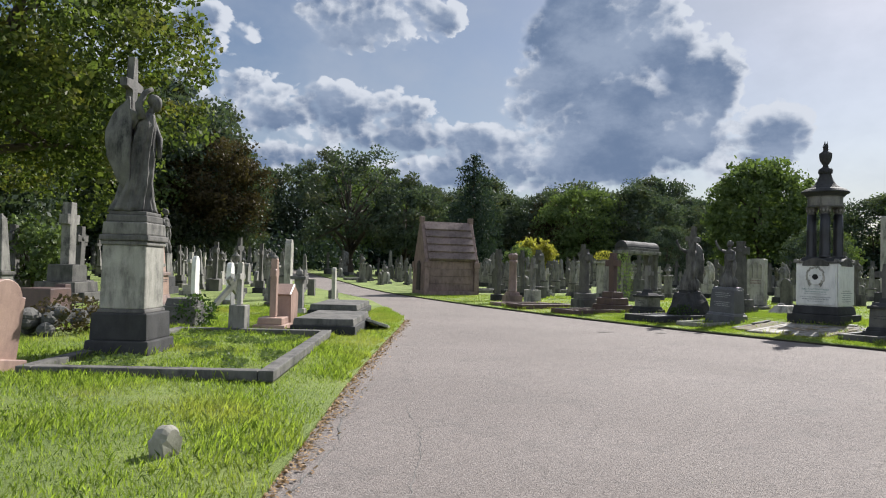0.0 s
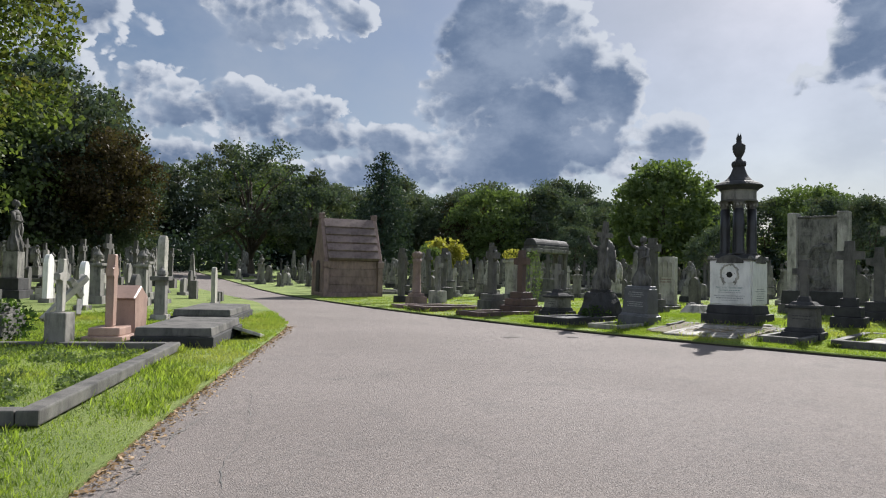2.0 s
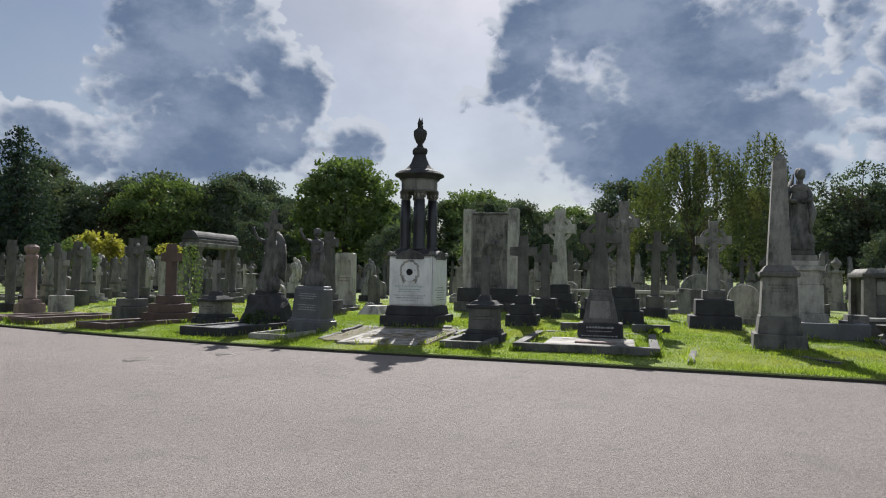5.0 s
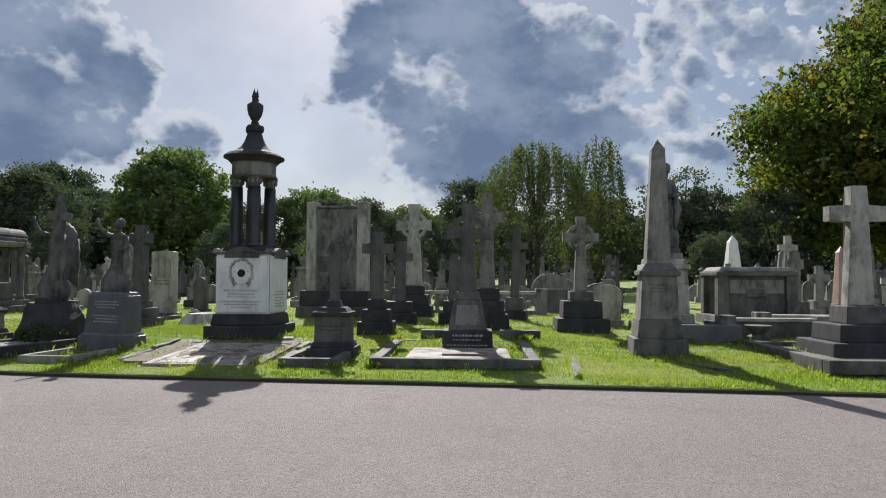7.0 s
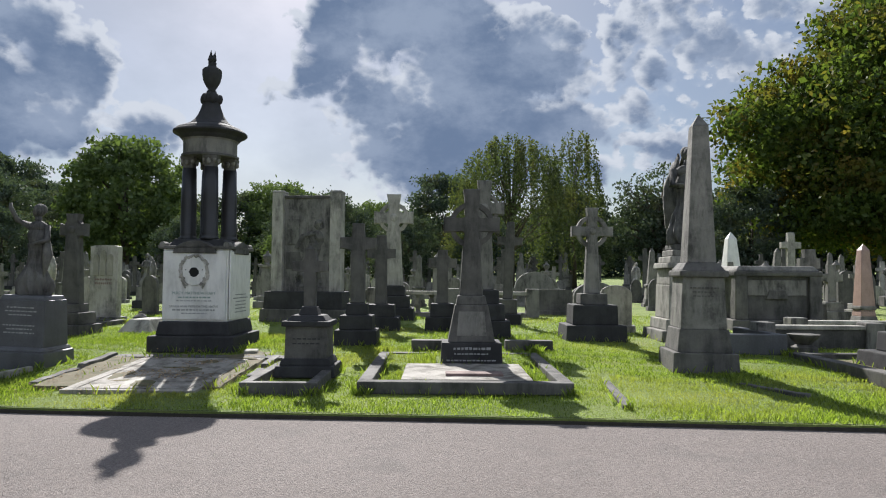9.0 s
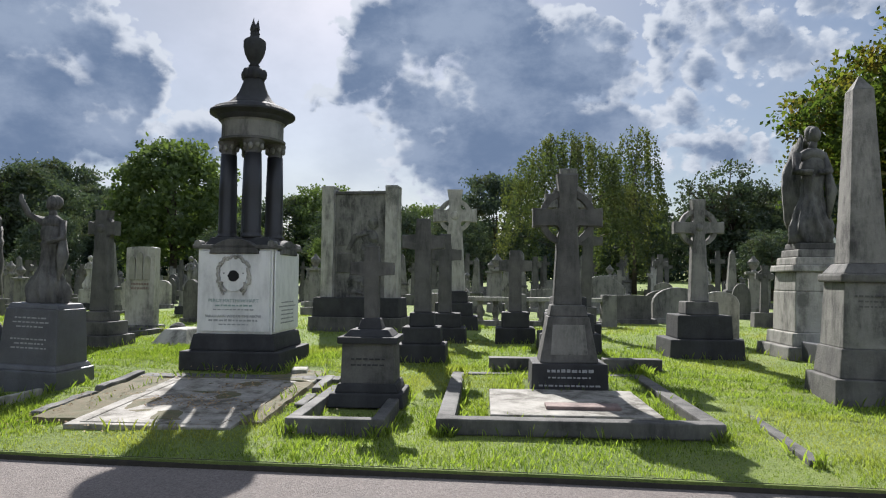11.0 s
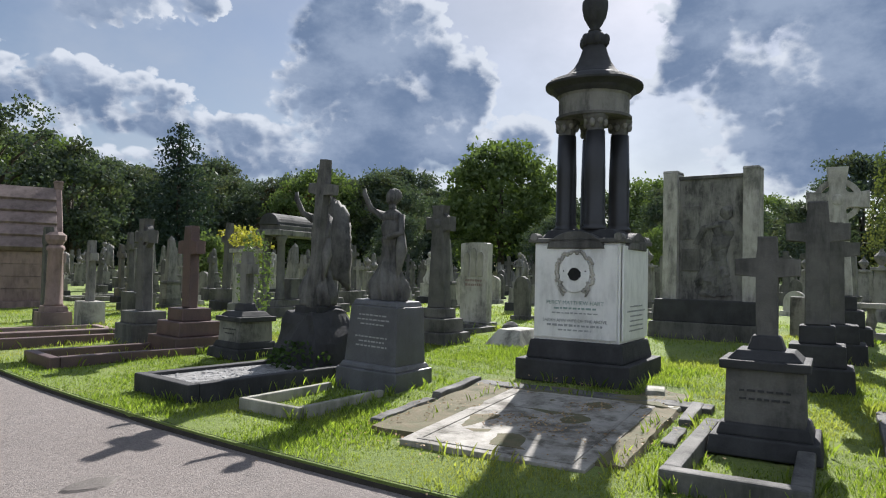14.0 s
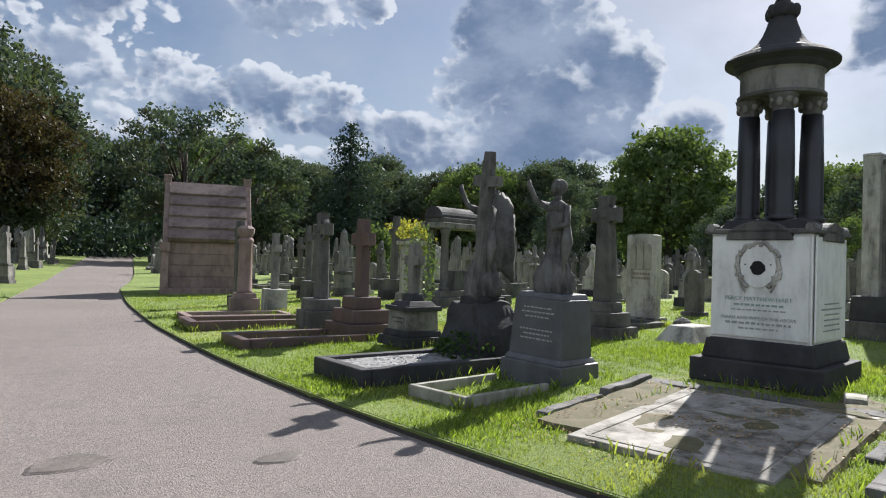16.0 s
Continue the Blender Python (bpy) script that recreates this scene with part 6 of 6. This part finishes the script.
# undergrowth closing the wood below the crowns
und = []
g = np.random.default_rng(5)
for k in range(1100):
    a = radians(-45 + 175 * (k + g.uniform(0, 1)) / 1100)
    d = (92 if a < radians(74) else 74) + g.uniform(-5, 9)
    x, y = 8 + d * math.cos(a), 5 + d * math.sin(a)
    und.append(np.array([x, y, height(x, y)]) + g.normal(size=(90, 3)) * np.array([1.6, 1.6, 1.3]) + np.array([0, 0, 1.6]))
ob = quads("undergrowth", leaf_quads(np.concatenate(und), 0.5), L_FIR)
tagged(ob, "dark tangled undergrowth along the wood's edge", "undergrowth", "", "stuff")


def ivy(name, x, y, z, rx, rz_, k, label, mat=L_IVY, leaf=0.07):
    g = np.random.default_rng(int(abs(x * 10 + y)))
    d = g.normal(size=(k, 3))
    d /= np.linalg.norm(d, axis=1, keepdims=True)
    p = d * np.array([rx, rx, rz_]) * g.uniform(0.75, 1.1, (k, 1)) + np.array([x, y, height(x, y) + z])
    tagged(quads(name, leaf_quads(p, leaf), mat), label, "ivy", "", "stuff")


ivy("ivy", 1.4, 11.75, 0.3, 0.42, 0.32, 700, "ivy over a rough grave base")
ivy("ivy", -0.7, 11.1, 0.3, 0.6, 0.3, 800, "dry ivy over rubble", L_BROWN)
ivy("ivy", 14.75, 11.75, 0.2, 0.38, 0.22, 600, "ivy at the foot of an angel")
ivy("creeper", 19.0, 19.9, 1.85, 0.42, 0.22, 500, "yellow creeper over a pillar top", L_YELLOW)
ivy("ivy", 17.6, 17.3, 0.9, 0.35, 1.0, 900, "ivy wrapping a gravestone", L_GREEN)

# ---- the field of graves ----
rnd = random.Random(99)
KEEP = [(b[0], b[1], max(b[2], b[3]) + 0.6) for b in BLOCKED]


def free(x, y, r=0.5):
    if edge_left(y) - 0.8 < x < edge_right(y) + 0.9:
        return False
    return all((x - a) ** 2 + (y - b) ** 2 > (q + r) ** 2 for a, b, q in KEEP)


PROTO = []
G = "rows of graves"
mats = [M_GREY, M_SOOT, M_GREY, M_LIGHT, M_SOOT, M_GREY]
spots = []
y = -16.0
while y < 76:
    x = -34.0
    while x < 60:
        px, py = x + rnd.uniform(-0.55, 0.55), y + rnd.uniform(-0.5, 0.5)
        x += 1.85
        side = px > edge_right(py)
        if side and (px < 16.5 and py > 24 or px < 21 and py < 22 and not (px > 17.6 and py > 14.5)):
            continue
        if not side and (py < 14 or px > edge_left(py) - (2.0 if py < 28 else 0.9)):
            continue
        if side and 24 < px < 30 and py < 12 and rnd.random() < 0.2:
            continue
        if math.hypot(px - 8, py - 5) > 61 or not free(px, py):
            continue
        if side and 17.5 < px < 26 and 10.5 < py < 19 and rnd.random() < 0.55:
            continue
        if rnd.random() < 0.8:
            spots.append((px, py, side))
    y += 2.05
for px, py, side in spots:
    k = rnd.choice((0, 1, 2, 3, 3, 4, 4, 5, 5, 6, 7, 7, 8, 9, 10, 11, 11))
    rz = (-88 if side else R) + rnd.uniform(-7, 7)
    key = (k, rnd.randrange(2))
    made = next((o for q, o in PROTO if q == key), None)
    if made is None:
        m = mats[(k + 3 * key[1]) % 6]
        if k == 0:
            made = headstone("headstone", px, py, rz, 0.62, 0.95, 0.13, m, "weathered round-topped headstone in a row", "round", group=G)
        elif k == 1:
            made = headstone("headstone", px, py, rz, 0.55, 1.3, 0.14, m, "weathered pointed headstone in a row", "gothic", group=G)
        elif k == 2:
            made = headstone("headstone", px, py, rz, 0.7, 1.1, 0.14, m, "weathered shouldered headstone in a row", "shoulder", group=G)
        elif k == 3:
            made = cross_grave("latin_cross", px, py, rz, "weathered cross on a stepped base", [(0.72, 0.6, 0.2, m), (0.5, 0.42, 0.2, m)], m, 1.65, 0.15, 0.5, 1.3, 0.13, group=G)
        elif k == 4:
            made = cross_grave("wheel_cross", px, py, rz, "weathered wheel cross on a tapered base", [(0.7, 0.5, 0.5, m)], m, 1.95, 0.2, 0.52, 1.62, 0.16, celtic=True, group=G)
        elif k == 5:
            made = tagged(obelisk("obelisk", px, py, rz, "small grey obelisk on a pedestal", 0.42, (M_SOOT, m, m), (0.15, 0.32, 0.75, 0.85, 2.2), 0.3), group=G)
        elif k == 6:
            made = headstone("headstone", px, py, rz, 0.6, 0.75, 0.16, m, "low arched headstone in rough grass", "arch", group=G)
        elif k == 7:
            made = cross_grave("latin_cross", px, py, rz, "tall slim stone cross on a plinth", [(0.6, 0.55, 0.25, M_DARK), (0.4, 0.36, 0.3, m)], m, 2.15, 0.16, 0.52, 1.75, 0.13, group=G)
        elif k == 8:
            made = tagged(kerb_plot("kerbed_grave", px, py, rz, 0.95, 1.9, 0.16, "weathered kerbed grave in rough grass", m, 0.12), group=G)
        elif k == 9:
            made = angel_monument("statue_monument", px, py, rz, "small robed statue on a plinth", [(0.7, 0.6, 0.3, M_DARK), (0.5, 0.45, 0.5, m)], 0.8, 1.2, m, True, "down", 0.0)
            tagged(made, group=G)
        elif k == 10:
            made = headstone("headstone", px, py, rz, 0.5, 1.05, 0.13, m, "leaning weathered headstone in rough grass", "gothic", lean=5, group=G)
        else:
            made = thing("urn_pillar", px, py, rz, "stone pillar with a draped urn", "urn pillar", G)
            part("base", block(0.55, 0.55, 0.3, -0.02, 0.95), m, made)
            part("pillar", block(0.34, 0.34, 0.95, 0.28, 0.9), m, made)
            part("cap", block(0.46, 0.46, 0.08, 1.23, 1), m, made)
            part("urn", lathe([(0.08, 1.3), (0.05, 1.36), (0.15, 1.5), (0.16, 1.58), (0.06, 1.68), (0.03, 1.76)], 14), m, made)
        PROTO.append((key, made))
    else:
        c = copy_thing(made, pose(px, py, height(px, py) - 0.03, rnd.uniform(-2, 2), rnd.uniform(-2.5, 2.5), rz))
        s = rnd.uniform(0.8, 1.2)
        c.scale = (s, s, s)

# ---- grass ----
def blades(name, x0, x1, y0, y1, count, h_lo, h_hi, label, seed, width=0.006):
    g = np.random.default_rng(seed)
    x, y = g.uniform(x0, x1, count), g.uniform(y0, y1, count)
    xl = np.interp(y, LEFT_Y, LEFT_X)
    xr = np.interp(y, RIGHT_Y, RIGHT_X)
    ok = (x > xr + 0.03) | (x < xl - 0.03 + 0.05 * np.sin(y * 7))
    for bx, by, hx, hy, r in BLOCKED:
        dx, dy = x - bx, y - by
        u, v = dx * math.cos(r) + dy * math.sin(r), -dx * math.sin(r) + dy * math.cos(r)
        ok &= ~((np.abs(u) < hx) & (np.abs(v) < hy))
    rim = np.minimum(np.minimum(x - x0, x1 - x), np.minimum(y - y0, y1 - y))
    ok &= g.uniform(0, 1, count) < np.clip(rim / 2.5, 0.0, 1.0)
    x, y = x[ok], y[ok]
    k = len(x)
    gx, gy = np.arange(x0, x1 + 0.6, 0.4), np.arange(y0, y1 + 0.6, 0.4)
    table = np.array([[height(a, b) for b in gy] for a in gx])
    z = table[np.clip(((x - x0) / 0.4).round().astype(int), 0, len(gx) - 1), np.clip(((y - y0) / 0.4).round().astype(int), 0, len(gy) - 1)]
    near = (np.abs(x - np.interp(y, RIGHT_Y, RIGHT_X)) < 0.35) | (np.abs(x - np.interp(y, LEFT_Y, LEFT_X)) < 0.35)
    z = np.where(near, np.where(x > 9, 0.055, 0.035) + np.where(y > 30, 0.3, 0), z) - 0.012
    patch = np.array([noise.noise((a * 0.9, b * 0.9, 5.0)) for a, b in zip(x, y)])
    h = g.uniform(h_lo, h_hi, k) * (1 + 0.9 * np.clip(patch, -0.5, 0.9))
    a = g.uniform(0, 2 * math.pi, k)
    bend = g.uniform(0.1, 0.75, k) * h
    c, s = np.cos(a), np.sin(a)
    w = width * g.uniform(0.7, 1.5, k)
    base = np.stack([x, y, z], 1)
    side = np.stack([-s * w, c * w, np.zeros(k)], 1)
    mid = base + np.stack([c * bend * 0.35, s * bend * 0.35, h * 0.62], 1)
    tip = base + np.stack([c * bend, s * bend, h], 1)
    v = np.stack([base - side, base + side, tip, mid - side * 0.8], 1)
    tagged(quads(name, v, L_GRASS), label, "grass", "", "stuff")


def tufts(name, label, seed):
    """Longer grass left standing along kerbs and bases."""
    g = np.random.default_rng(seed)
    out = []
    for bx, by, hx, hy, r in BLOCKED:
        if math.hypot(bx - 9, by - 6) > 15 or min(hx, hy) < 0.02:
            continue
        m = int(110 * (hx + hy))
        e = g.integers(0, 4, m)
        t = g.uniform(-1, 1, m)
        o = g.uniform(0.0, 0.07, m)
        u = np.where(e < 2, np.where(e == 0, -hx - o, hx + o), t * hx)
        v = np.where(e < 2, t * hy, np.where(e == 2, -hy - o, hy + o))
        x, y = bx + u * math.cos(r) - v * math.sin(r), by + u * math.sin(r) + v * math.cos(r)
        keep = np.array([noise.noise((a * 1.3, b * 1.3, 2.0)) > -0.12 for a, b in zip(x, y)])
        out.append(np.stack([x[keep], y[keep]], 1))
    p = np.concatenate(out)
    z = np.array([height(a, b) for a, b in p]) - 0.01
    k = len(p)
    h = g.uniform(0.06, 0.15, k)
    a = g.uniform(0, 2 * math.pi, k)
    c, s = np.cos(a), np.sin(a)
    base = np.stack([p[:, 0], p[:, 1], z], 1)
    w = 0.0035 * g.uniform(0.7, 1.5, k)
    side = np.stack([-s * w, c * w, np.zeros(k)], 1)
    bend = h * g.uniform(0.15, 0.7, k)
    mid = base + np.stack([c * bend * 0.35, s * bend * 0.35, h * 0.62], 1)
    tip = base + np.stack([c * bend, s * bend, h], 1)
    tagged(quads(name, np.stack([base - side, base + side, tip, mid - side * 0.8], 1), L_GRASS), label, "grass", "", "stuff")


tufts("grass_tufts", "long uncut grass along the grave kerbs", 8)
blades("verge_grass", 10.0, 20.0, -5.0, 16.0, 460000, 0.018, 0.05, "bright mown grass round the graves", 1, 0.003)
blades("verge_grass", 10.0, 29.0, -9.0, 29.0, 190000, 0.03, 0.065, "bright grass between the graves", 2, 0.005)
blades("verge_grass", -7.0, 10.0, -4.0, 19.0, 500000, 0.026, 0.075, "bright mown grass beside the drive", 3, 0.0032)

# fallen leaves and grit along the edge of the drive
g = np.random.default_rng(17)
k = 4200
y = g.uniform(-1.0, 14.0, k)
x = np.array([edge_left(v) for v in y]) + np.abs(g.normal(0, 0.12, k)) - 0.05
p = np.stack([x, y, np.full(k, 0.016)], 1)
a = g.uniform(0, 2 * math.pi, k)
r = g.uniform(0.008, 0.026, k)
u = np.stack([np.cos(a) * r, np.sin(a) * r, g.uniform(-0.3, 0.5, k) * r], 1)
w = np.stack([-np.sin(a) * r * 0.6, np.cos(a) * r * 0.6, g.uniform(-0.3, 0.5, k) * r], 1)
tagged(quads("leaf_litter", np.stack([p - u, p + w, p + u, p - w], 1), L_DEAD), "brown fallen leaves along the drive's edge", "leaf litter", "", "stuff")
k = 2600
cx, cy = 14.75, 8.35
q = g.normal(size=(k, 2)) * np.array([0.75, 0.6])
p = np.stack([cx + q[:, 0], cy + q[:, 1], np.array([height(cx + i, cy + j) for i, j in q]) + 0.075], 1)
r = g.uniform(0.006, 0.02, k)
a = g.uniform(0, 2 * math.pi, k)
u = np.stack([np.cos(a) * r, np.sin(a) * r, g.uniform(-0.2, 0.4, k) * r], 1)
w = np.stack([-np.sin(a) * r * 0.5, np.cos(a) * r * 0.5, g.uniform(-0.2, 0.4, k) * r], 1)
keep = np.array([noise.noise((i * 1.7, j * 1.7, 8.0)) > 0.02 for i, j in q])
tagged(quads("leaf_litter", np.stack([p - u, p + w, p + u, p - w], 1)[keep], L_DEAD), "dry leaves and clippings on a ledger slab", "leaf litter", "", "stuff")
# loose stone chips in the dark kerb
g = np.random.default_rng(19)
chips = bmesh.new()
for i in range(620):
    u, v = g.uniform(-0.42, 0.42), g.uniform(-0.95, 0.75)
    c, s = math.cos(radians(-88)), math.sin(radians(-88))
    px, py = 13.95 + c * u - s * v, 11.75 + s * u + c * v
    sz = g.uniform(0.016, 0.038)
    bmesh.ops.create_icosphere(chips, subdivisions=1, radius=sz, matrix=Matrix.LocRotScale(Vector((px, py, height(14.2, 11.75) + 0.10)), Euler((g.uniform(0, 3), g.uniform(0, 3), 0)), Vector((1, 0.8, 0.6))))
tagged(part("stone_chips", chips, M_GRAVEL, None), "loose grey stone chips in a kerbed grave", "stone chips", "", "stuff")
# low clover and weeds over the long grassy plot
g = np.random.default_rng(23)
k = 9000
u, v = g.uniform(-2.25, 2.25, k), g.uniform(-1.2, 1.2, k)
c, q = math.cos(radians(63.5)), math.sin(radians(63.5))
x, y = 1.15 + c * u - q * v, 8.27 + q * u + c * v
keep = np.array([noise.noise((a * 1.1, b * 3.0, 4.0)) > 0.06 for a, b in zip(u, v)]) & (np.hypot(x - 0.04, y - 8.14) > 0.62)
p = np.stack([x, y, np.array([height(a, b) for a, b in zip(x, y)]) + g.uniform(0.015, 0.06, k)], 1)[keep]
tagged(quads("clover", leaf_quads(p, 0.05), L_GREEN), "low clover and weeds over a grassy plot", "clover", "", "stuff")
